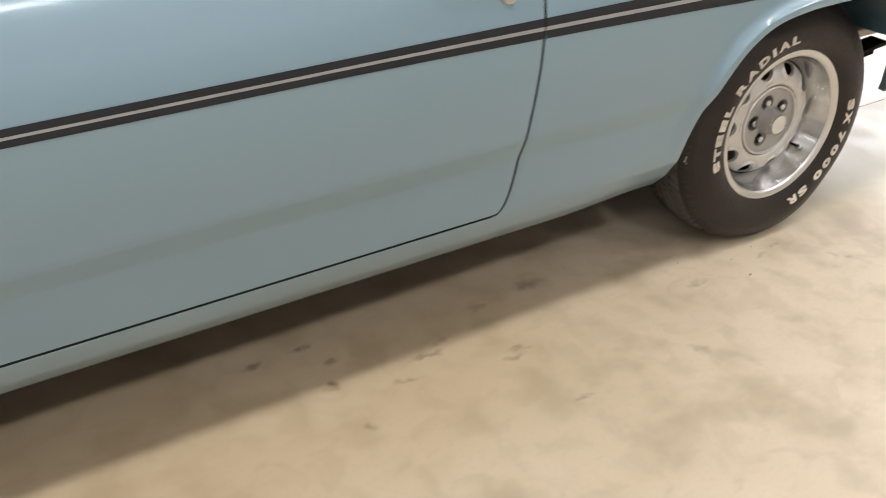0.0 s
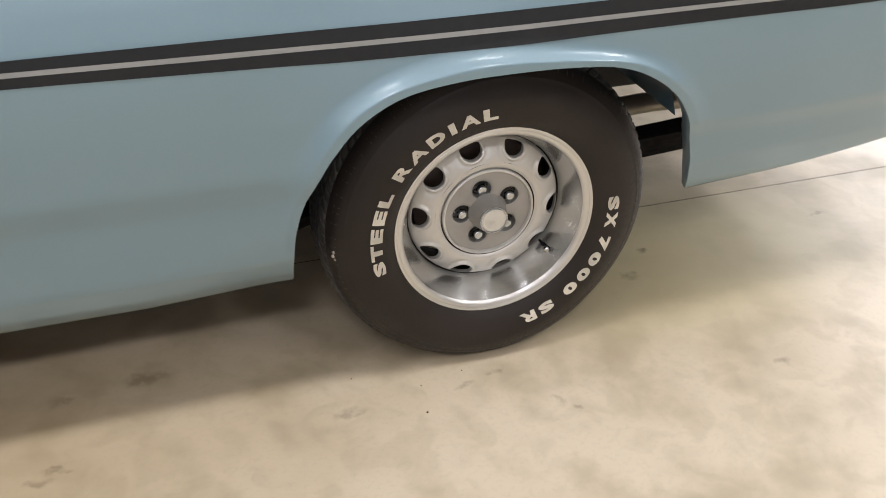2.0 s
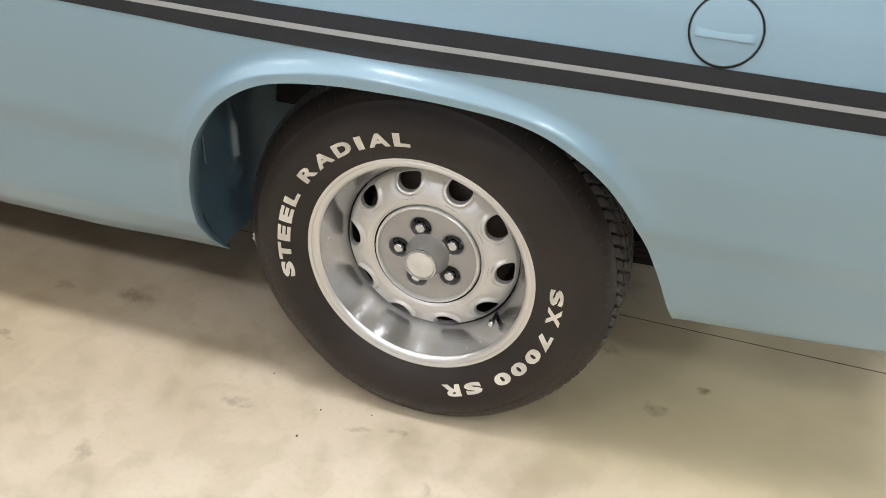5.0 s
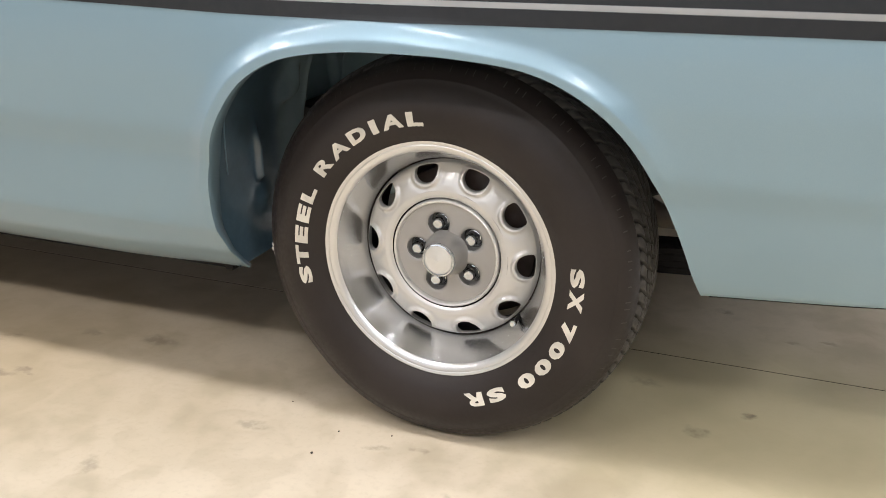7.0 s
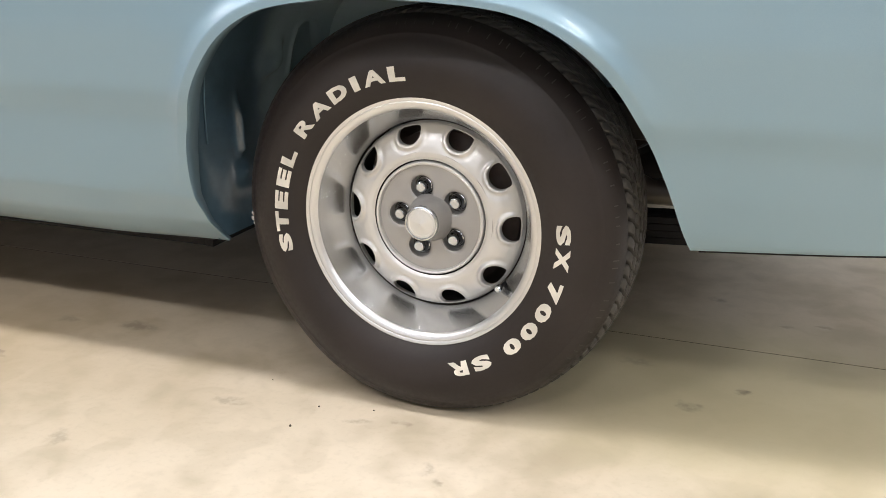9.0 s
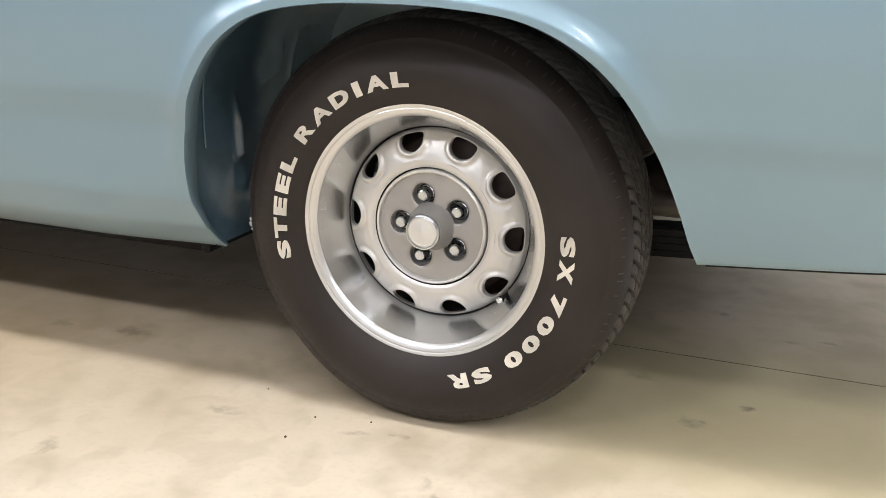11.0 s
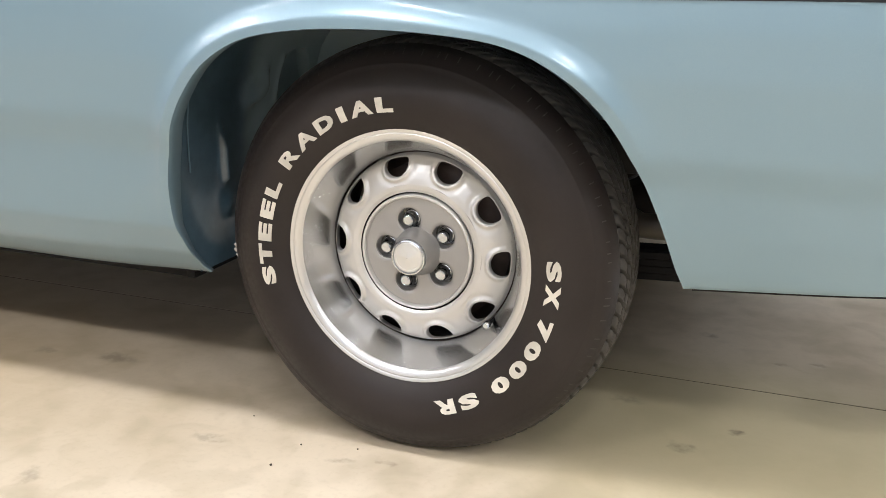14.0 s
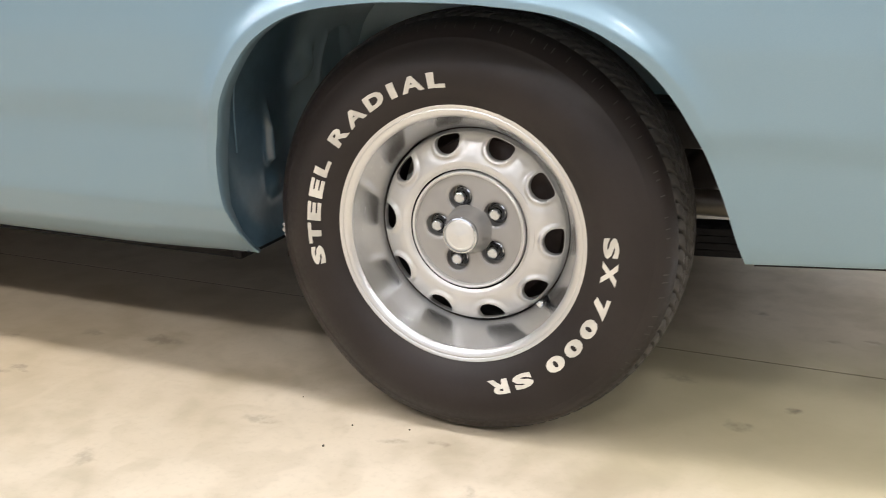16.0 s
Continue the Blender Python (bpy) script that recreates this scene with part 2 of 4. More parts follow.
# ---- mesh helpers ----
def part(name, bm, mat, parent=None, label="", smooth=40, at=None, turned=False):
    """Link a bmesh as one mesh object under a thing or part; its vertices are in world space unless at is given."""
    me = bm if isinstance(bm, bpy.types.Mesh) else bpy.data.meshes.new(name)
    if me is not bm:
        if not turned:
            bmesh.ops.recalc_face_normals(bm, faces=bm.faces)
        if smooth:
            for f in bm.faces:
                f.smooth = True
            for e in bm.edges:
                if len(e.link_faces) == 2 and e.calc_face_angle(0) > radians(smooth):
                    e.smooth = False
        bm.to_mesh(me)
        bm.free()
        me.materials.append(mat)
    ob = new(name, me)
    if parent is not None:
        ob.parent = parent
        if at is None:
            if parent.parent is None:
                ob.matrix_parent_inverse = Matrix.Translation(-parent.location)
        else:
            ob.matrix_basis = at
    elif at is not None:
        ob.matrix_basis = at
    if label:
        tagged(ob, label)
    return ob


def box(bm, lo, hi, bevel=0.0, m=None):
    r = bmesh.ops.create_cube(bm, size=1.0)
    vs = r["verts"]
    for v in vs:
        v.co = Vector([lo[i] + (v.co[i] + 0.5) * (hi[i] - lo[i]) for i in range(3)])
    if m is not None:
        for v in vs:
            v.co = m @ v.co
    if bevel:
        es = list({e for v in vs for e in v.link_edges})
        bmesh.ops.bevel(bm, geom=es, offset=bevel, segments=2, affect="EDGES", profile=0.5)
    return vs


def boxed(lo, hi, bevel=0.004):
    bm = bmesh.new()
    box(bm, lo, hi, bevel)
    return bm


def revolve(profile, n=128, closed=False, bm=None, cx=0.0, cz=0.0, post=None):
    """Turn a profile of (radius, y) round the y axis."""
    bm = bm or bmesh.new()
    rings = []
    for r, y in profile:
        if r < 1e-6:
            rings.append([bm.verts.new((cx, y, cz))])
        else:
            rings.append([bm.verts.new((cx + r * math.cos(2 * math.pi * i / n), y, cz + r * math.sin(2 * math.pi * i / n))) for i in range(n)])
    pairs = list(zip(rings, rings[1:])) + ([(rings[-1], rings[0])] if closed else [])
    for a, b in pairs:
        for i in range(n):
            j = (i + 1) % n
            vs = [a[i % len(a)], a[j % len(a)], b[j % len(b)], b[i % len(b)]]
            vs = list(dict.fromkeys(vs))
            if len(vs) >= 3:
                bm.faces.new(vs)
    if post:
        for ring in rings:
            for v in ring:
                v.co = post(v.co)
    return bm


def tube(bm, pts, radius, n=12, flat=1.0):
    """A round bar along points."""
    pts = [Vector(p) for p in pts]
    rings = []
    for i, p in enumerate(pts):
        d = (pts[min(i + 1, len(pts) - 1)] - pts[max(i - 1, 0)]).normalized()
        a = d.cross(Vector((0, 0, 1)) if abs(d.z) < 0.9 else Vector((1, 0, 0))).normalized()
        b = d.cross(a)
        rr = radius[i] if isinstance(radius, (list, tuple)) else radius
        rings.append([bm.verts.new(p + rr * (math.cos(2 * math.pi * k / n) * a + flat * math.sin(2 * math.pi * k / n) * b)) for k in range(n)])
    for a, b in zip(rings, rings[1:]):
        for k in range(n):
            bm.faces.new((a[k], a[(k + 1) % n], b[(k + 1) % n], b[k]))
    bm.faces.new(rings[0])
    bm.faces.new(rings[-1][::-1])
    return bm


def quads(bm, rows):
    """Faces between rows of points."""
    vs = [[bm.verts.new(p) for p in row] for row in rows]
    for a, b in zip(vs, vs[1:]):
        for i in range(len(a) - 1):
            bm.faces.new((a[i], a[i + 1], b[i + 1], b[i]))
    return vs


def sstep(a, b, x):
    t = min(1.0, max(0.0, (x - a) / (b - a)))
    return t * t * (3 - 2 * t)


def curve_pts(ctrl, n):
    """n points spread evenly along a smooth curve through the control points."""
    c = np.array(ctrl, float)
    out = []
    for i in range(len(c) - 1):
        p0, p1, p2, p3 = c[max(i - 1, 0)], c[i], c[i + 1], c[min(i + 2, len(c) - 1)]
        for t in np.linspace(0, 1, 24, endpoint=False):
            out.append(0.5 * (2 * p1 + (p2 - p0) * t + (2 * p0 - 5 * p1 + 4 * p2 - p3) * t ** 2 + (3 * p1 - p0 - 3 * p2 + p3) * t ** 3))
    out.append(c[-1])
    out = np.array(out)
    s = np.r_[0, np.cumsum(np.linalg.norm(np.diff(out, axis=0), axis=1))]
    u = np.linspace(0, s[-1], n)
    return np.stack([np.interp(u, s, out[:, k]) for k in range(out.shape[1])], 1)


# ---- the room ----
X0, X1 = ROOM_X
Y0, Y1 = ROOM_Y


def room():
    floor = tagged(new("floor"), "worn beige polished concrete floor with thin joints", "floor", kind="structure")
    part("base", boxed((X0, Y0, -0.2), (X1, Y1, -0.0005), 0), GASKET, floor)
    xs, ys = [X0, -7.2, -2.7, 1.85, X1], [Y0, -4.0, 0.452, 4.9, Y1]
    for a, b in zip(xs, xs[1:]):
        for c, d in zip(ys, ys[1:]):
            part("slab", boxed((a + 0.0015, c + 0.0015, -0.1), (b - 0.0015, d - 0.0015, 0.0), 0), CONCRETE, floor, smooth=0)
    t = 0.2
    for name, lo, hi in (("wall_front", (X0 - t, Y0, 0), (X0, Y1, ROOM_H)), 
                         ("wall_far", (X0 - t, Y1, 0), (X1 + t, Y1 + t, ROOM_H))):
        tagged(part(name, boxed(lo, hi, 0), WALLPAINT, smooth=0), "plain off-white painted garage wall", "wall", kind="structure")
    # unseen sills below both openings, raised to keep low light from under the car
    bm = bmesh.new()
    for lo, hi in (((X1, Y0, 0), (X1 + t, 0.2, ROOM_H)), ((X1, 6.1, 0), (X1 + t, Y1, ROOM_H)), ((X1, 0.2, 3.6), (X1 + t, 6.1, ROOM_H)), ((X1, 0.2, 0), (X1 + t, 6.1, 1.5))):
        box(bm, lo, hi)
    near = bmesh.new()
    for lo, hi in (((X0 - t, Y0 - t, 0), (X1 + t, Y0, 1.5)), ((X0 - t, Y0 - t, 3.6), (X1 + t, Y0, ROOM_H)), ((X0 - t, Y0 - t, 1.5), (-5.5, Y0, 3.6)), ((2.5, Y0 - t, 1.5), (X1 + t, Y0, 3.6))):
        box(near, lo, hi)
    tagged(part("wall_near", near, WALLPAINT, smooth=0), "off-white garage wall with a long opening for the added fill", "wall", kind="structure")
    tagged(part("wall_rear", bm, WALLPAINT, smooth=0), "off-white garage wall with a wide window opening", "wall", kind="structure")
    tagged(part("ceiling", boxed((X0 - t, Y0 - t, ROOM_H), (X1 + t, Y1 + t, ROOM_H + 0.15), 0), CEILPAINT, smooth=0), "plain pale ceiling", "ceiling", kind="structure")
    tagged(part("ground", boxed((X1 + t, -30, -0.25), (60, 40, -0.05), 0), CONCRETE, smooth=0), "pale concrete yard outside the window", "ground", kind="structure")


def ceiling_lights():
    first = tagged(new("ceiling_light"), "white enamelled high-bay light fixture under the ceiling", "light fixture", group="ceiling lights")
    first.location = (LAMP_X[0], LAMP_ROWS[0], LAMP_Z)
    bm = bmesh.new()
    a, b = (.31, .23), (.28, .20)
    quads(bm, [[(sx * u, sy * v, z) for sx, sy in ((-1, -1), (1, -1), (1, 1), (-1, 1), (-1, -1))] for (u, v), z in ((a, -.05), (a, .01), (b, .01), (b, -.035))])
    part("rim_frame", bm, LAMPWHITE, first, at=Matrix(), smooth=20)
    part("housing", boxed((-.27, -.19, .012), (.27, .19, .07), .008), LAMPWHITE, first, at=Matrix())
    for sx in (-.2, .2):
        part("hanger", tube(bmesh.new(), [(sx, 0, .07), (sx, 0, .15)], .006, 8), LAMPWHITE, first, at=Matrix())
    for row in LAMP_ROWS:
        for lx in LAMP_X:
            if (row, lx) != (LAMP_ROWS[0], LAMP_X[0]):
                copy_thing(first, pose(lx, row, LAMP_Z))


room()
ceiling_lights()

# ---- the car: shape of its side ----
CAR_MID = 0.845
WHEELBASE, AXLE_Z, TYRE_Y = 2.743, 0.313, 0.0
FRONT_PROF = ((.20, .075), (.222, .058), (.235, .038), (.25, .0205), (.28, -.005), (.33, -.029), (.40, -.038), (.458, -.043), (.468, -.046), (.500, -.0565), (.512, -.0585),
              (.60, -.066), (.66, -.0675), (.72, -.0662), (.745, -.0640), (.80, -.0525), (.86, -.0375), (.90, -.022), (.93, .000), (.95, .036))
REAR_PROF = ((.28, .050), (.313, .028), (.34, .012), (.40, -.012), (.455, -.0285), (.464, -.0315), (.498, -.0485), (.508, -.0508), (.60, -.064), (.66, -.0670), (.72, -.0662), (.745, -.0640), (.80, -.0525), (.86, -.0375),
             (.90, -.022), (.93, .000), (.95, .036))


def prof(table, z):
    return float(np.interp(z, [p[0] for p in table], [p[1] for p in table]))


def side_y(x, z):
    """How far out (minus) the painted side lies."""
    k = sstep(-0.05, 0.45, x)
    y = (1 - k) * prof(FRONT_PROF, z) + k * prof(REAR_PROF, z)
    y += 0.015 * (1 - sstep(.24, .37, z)) * sstep(-.66, -.40, x) * (1 - k)
    if x > 0.5:
        y += 0.06 * ((x - 0.5) / 0.6) ** 2
    if x < -2.9:
        y += 0.08 * ((-2.9 - x) / 0.65) ** 2
    return y - bulge(x, z)


def z_low(x):
    return float(np.interp(x, [-3.5, -3.1, -2.4, -.85, -.40, -.37, .403, .6, 1.15], [.30, .26, .222, .222, .234, .236, .314, .332, .39]))


DOOR_Z, GAP = 0.338, 0.0055
ARCH = [(-.376, .236), (-.381, .30), (-.379, .37), (-.368, .43), (-.346, .487), (-.314, .545), (-.267, .598), (-.20, .634), (-.11, .649), (-.02, .652), (.07, .649), (.165, .637), (.235, .609),
        (.292, .564), (.336, .50), (.372, .415), (.392, .35), (.404, .314)]
NA, NL, NT = 180, 60, 64
ARCH_PTS = curve_pts(ARCH, NA)
Z_TOP = 0.80


def arch_share(x, z):
    """How far the arch's swelling has risen above its feet, and how much of it belongs to the front half."""
    return (sstep(0.44, 0.62, z) if x > 0 else sstep(0.30, 0.56, z)), 1 - sstep(-.05, .22, x)


ARCH_X, ARCH_Z = np.array([p[0] for p in ARCH_PTS]), np.array([p[1] for p in ARCH_PTS])


def bulge(x, z):
    """The side swells softly round the rear wheel opening."""
    if abs(x) > 0.75:
        return 0.0
    d2 = (ARCH_X - x) ** 2 + (ARCH_Z - z) ** 2
    k = int(np.argmin(d2))
    w, front = arch_share(ARCH_X[k], ARCH_Z[k])
    return float((.0045 + .0050 * front) * w * math.exp(-d2[k] / .085 ** 2))


def flare(d, z, x):
    """The upright lip round the wheel opening stands out behind a crisp crease, most over its front half, and fades out towards its feet."""
    w, front = arch_share(x, z)
    return -(0.0110 + 0.0045 * front) * w * (1 - min(1.0, max(0.0, d - 0.0165) / 0.035)) ** 1.9


def skin_y(x, z):
    """The side with its arch lip."""
    d2 = (ARCH_X - x) ** 2 + (ARCH_Z - z) ** 2
    k = int(np.argmin(d2))
    return side_y(x, z) + (flare(math.sqrt(d2[k]), z, ARCH_X[k]) if d2[k] < .01 else 0.0)


def arch_rows(dx, xl, xr):
    """Rings of points from the wheel opening's edge out to a frame round it; also the heights and places on that frame."""
    zs_l = [z_low(xl + dx) + (Z_TOP - z_low(xl + dx)) * i / NL for i in range(NL)]
    if dx == 0:
        k = min(range(NL), key=lambda i: abs(zs_l[i] - (DOOR_Z - GAP)))
        zs_l[k] = DOOR_Z - GAP
    xs_t = [xl + (xr - xl) * i / NT for i in range(NT)]
    nr = NA - NL - NT
    zs_r = [Z_TOP + (z_low(xr + dx) - Z_TOP) * i / (nr - 1) for i in range(nr)]
    frame_pts = [(xl, z) for z in zs_l] + [(x, Z_TOP) for x in xs_t] + [(xr, z) for z in zs_r]
    rows = []
    lip_y = [side_y(x + dx, z) + flare(0, z, x) for x, z in ARCH_PTS]
    mid = Vector((0, 0.36))
    for back, shrink in ((0.040, -0.006), (0.020, -0.002), (0.006, 0.0012), (0.0015, 0.0003)):
        row = []
        for (x, z), y in zip(ARCH_PTS, lip_y):
            v = (mid - Vector((x, z))).normalized() * shrink
            row.append((x + v.x + dx, y + back * (.4 + .6 * sstep(.24, .42, z)), z + (v.y if z > 0.3 else 0)))
        rows.append(row)
    steps = [0.0, .006, .012, .0155, .0175, .0205, .0245, .029, .034, .039, .044, .050, .060, .073, .09]
    steps += [.09 + (1 - .09) * (i / 22) ** 1.15 for i in range(1, 23)]
    for u in steps:
        row = []
        for (ax, az), (bx, bz) in zip(ARCH_PTS, frame_pts):
            ln = math.hypot(bx - ax, bz - az)
            d = u if u <= .09 else .09 + (u - .09) / .91 * max(ln - .09, 0.0)
            d = min(d, ln * (u if u > .09 else max(u, u / max(ln, 1e-6))) if ln < .12 else d)
            d = min(d, ln)
            f = d / ln
            x, z = ax + (bx - ax) * f, az + (bz - az) * f
            zz = max(z, z_low(x + dx)) if f > 0 else z
            row.append((x + dx, side_y(x + dx, zz) + flare(d, zz, ax), zz))
        rows.append(row)
    return rows, zs_l, xs_t + [xr], zs_r


DOOR_REAR = ((.338, -.882), (.340, -.8745), (.344, -.8690), (.352, -.8640), (.365, -.8580), (.39, -.8510), (.431, -.8425), (.492, -.8335), (.536, -.8260), (.609, -.8162), (.658, -.8100), (.723, -.8040),
             (.785, -.8002), (.835, -.7990), (.95, -.8010))
DOOR_FRONT = -2.06


def door_rear(z):
    return float(np.interp(z, [p[0] for p in DOOR_REAR], [p[1] for p in DOOR_REAR]))


def zrange(a, b, n):
    return [a + (b - a) * i / n for i in range(n + 1)]


def finish(bm):
    bmesh.ops.remove_doubles(bm, verts=bm.verts, dist=2e-4)
    bmesh.ops.dissolve_degenerate(bm, edges=bm.edges, dist=1e-5)
    bmesh.ops.recalc_face_normals(bm, faces=bm.faces)
    mid = max(bm.faces, key=lambda f: f.calc_area())
    if mid.normal.y > 0:
        bmesh.ops.reverse_faces(bm, faces=bm.faces)
    return bm


def quarter_mesh():
    bm = bmesh.new()
    xl, xr = -0.52, 0.58
    rows, zs_l, xs_t, zs_r = arch_rows(0, xl, xr)
    quads(bm, rows)
    # ahead of the opening, back to the door gap
    zs = [z for z in zs_l if z > DOOR_Z - GAP + 1e-6] + [Z_TOP]
    quads(bm, [[(x, side_y(x, z), z) for x in np.linspace(door_rear(z) + GAP, xl, 15)] for z in [DOOR_Z - GAP] + zs])
    # sill below the door
    zs = [z for z in zs_l if z < DOOR_Z - GAP - 1e-6] + [DOOR_Z - GAP]
    quads(bm, [[(x, side_y(x, max(z, z_low(x))), max(z, z_low(x))) for x in list(np.linspace(DOOR_FRONT, DOOR_REAR[0][1], 40)) + list(np.linspace(DOOR_REAR[0][1] + GAP, xl, 15))] for z in zs])
    # behind the opening
    quads(bm, [[(x, side_y(x, z0 + (z_low(x) - z_low(xr)) * (Z_TOP - z0) / (Z_TOP - z_low(xr))), z0 + (z_low(x) - z_low(xr)) * (Z_TOP - z0) / (Z_TOP - z_low(xr))) for x in np.linspace(xr, 1.12, 16)] for z0 in zs_r])
    # shoulder
    rest = xs_t + list(np.linspace(xr, 1.12, 16))[1:]
    quads(bm, [[(x, side_y(x, z), z) for x in list(np.linspace(door_rear(z) + GAP, xl, 15))[:-1] + rest] for z in zrange(Z_TOP, .95, 14)])
    return finish(bm)


def fender_mesh():
    bm = bmesh.new()
    xl, xr = -0.62, 0.66
    rows, zs_l, xs_t, zs_r = arch_rows(-WHEELBASE, xl, xr)
    quads(bm, rows)
    cols = [x - WHEELBASE for x in xs_t]
    quads(bm, [[(x, side_y(x, z), z) for x in cols] for z in zrange(Z_TOP, .95, 14)])
    quads(bm, [[(x, side_y(x, z), z) for x in np.linspace(-3.55, xl - WHEELBASE, 8)] for z in zs_l + zrange(Z_TOP, .95, 14)])
    return finish(bm)


def door_mesh():
    bm = bmesh.new()
    zs = [.338, .339, .340, .342, .344, .347, .350, .354, .358, .366, .378] + zrange(.39, .456, 6) + zrange(.460, .516, 14) + zrange(.53, .95, 30)
    quads(bm, [[(x, side_y(x, z), z) for x in np.linspace(DOOR_FRONT + GAP, door_rear(z), 60)] for z in zs])
    return finish(bm)


def thicken(ob, t=0.012, inner=None):
    """Sheet metal, with the inner face in a material of its own and rounded edges."""
    m = ob.modifiers.new("thickness", "SOLIDIFY")
    m.thickness, m.offset = t, -1
    if inner:
        ob.data.materials.append(inner)
        m.material_offset = 1
    b = ob.modifiers.new("edge", "BEVEL")
    b.width, b.segments, b.limit_method, b.angle_limit = 0.0009, 2, "ANGLE", radians(60)
    return ob


car = tagged(new("car"), "light blue two-door car with black side stripes, parked on concrete", "car")
car.location = (-1.2, CAR_MID, 0)


def mirrored(ob, name):
    """The same panel on the far side."""
    far = ob.copy()
    scene.collection.objects.link(far)
    far.name = name
    far.matrix_basis = Matrix.Translation((0, 2 * CAR_MID, 0)) @ Matrix.Diagonal((1, -1, 1, 1))
    return far


quarter = thicken(part("quarter_panel", quarter_mesh(), PAINT, car, "glossy light blue rear quarter panel with a flared wheel arch", smooth=50, turned=True), .006, BLACK)
fender = thicken(part("fender", fender_mesh(), PAINT, car, smooth=50, turned=True), inner=BLACK)
door = thicken(part("door", door_mesh(), PAINT, car, "light blue closed door", smooth=50, turned=True), inner=BLACK)
for ob, nm in ((quarter, "quarter_panel"), (fender, "fender"), (door, "door")):
    mirrored(ob, nm)

# pinch flange along the lower edge
for xa, xb in ((DOOR_FRONT, -.41), (.415, 1.08)):
    pts = [(x, side_y(x, z_low(x)) + .007, z_low(x) - .0012) for x in np.linspace(xa, xb, 40)]
    part("pinch_flange", tube(bmesh.new(), pts, .0032, 8), GASKET, car, "dark lower seam of the body side")

# dark backing behind the door gap and inside the panels, for the gap's shade
bm = bmesh.new()
box(bm, (-.93, -.004, .345), (-.73, .06, .93), 0.004)
part("gap_backing", bm, GASKET, car)
part("sill_beam", boxed((DOOR_FRONT, .035, .27), (-.62, .10, .352), 0.01), GASKET, car)


# almost flush black strip that stands in for shade in the gap round the door
bm = bmesh.new()
quads(bm, [[(x, side_y(x, z) + .0005, z) for x in np.linspace(DOOR_FRONT, DOOR_REAR[0][1], 50)] for z in (DOOR_Z - GAP - .001, DOOR_Z + .001)])
zs = list(np.linspace(.338, .352, 10)) + list(np.linspace(.356, .94, 60))
quads(bm, [[(door_rear(z) + e, side_y(door_rear(z), z - dz) + .0005, z - dz) for e, dz in ((-.001, 0), (GAP + .001, GAP * (1 - sstep(.338, .37, z))))] for z in zs])
part("gap_strip", bm, GASKET, car, "thin black strip for the shade in the door gap")


def stripe(name, mat, za, zb, xa, xb, label):
    n = max(4, int((xb(0.7) - xa) / 0.015))
    bm = bmesh.new()
    rows = []
    for k in range(7):
        row = []
        for i in range(n + 1):
            x = xa + (xb(0.7) - xa) * i / n
            z = za(x) + (zb(x) - za(x)) * k / 6
            x = xa + (xb(z) - xa) * i / n
            row.append((x, skin_y(x, z) - 0.0010, z))
        rows.append(row)
    quads(bm, rows)
    ob = part(name, bm, mat, car, label, smooth=0)
    m = ob.modifiers.new("thickness", "SOLIDIFY")
    m.thickness, m.offset = 0.0005, 1 if ob.data.polygons[0].normal.y > 0 else -1
    return ob


S_TOP = lambda x: float(np.interp(x, (-.2, .1), (.744, .746)))
S_X = (-2, -1.2, -1.0, -.7, -.48, -.3, 0, .5)
S_A = lambda x: float(np.interp(x, S_X, (.7325, .7310, .7302, .7275, .7245, .7227, .7228, .7245)))
S_B = lambda x: float(np.interp(x, S_X, (.7280, .7255, .7238, .7198, .7162, .7147, .7148, .7165)))
S_LOW = lambda x: float(np.interp(x, S_X, (.7175, .7130, .7100, .7040, .6980, .6930, .6920, .6950)))
for xa, xb in ((DOOR_FRONT + 0.01, lambda z: door_rear(z) + .0006), (-.7990, lambda z: 1.10)):
    stripe("stripe", STRIPE, S_A, S_TOP, xa, xb, "matt black vinyl stripe")
    stripe("stripe", STRIPE, S_LOW, S_B, xa, xb, "matt black vinyl stripe")
    stripe("pinstripe", SILVERSTRIPE, lambda x: S_B(x) + .0002, lambda x: S_A(x) - .0002, xa, xb, "thin silver stripe")


# ---- wheel well, underside ----
SHELL = [(-.392, .236), (-.402, .30), (-.406, .37), (-.405, .44), (-.401, .50), (-.391, .555), (-.366, .607), (-.31, .652), (-.22, .677), (-.11, .687), (-.02, .689), (.07, .685), (.165, .670), (.24, .634),
         (.295, .58), (.335, .525), (.352, .478)]


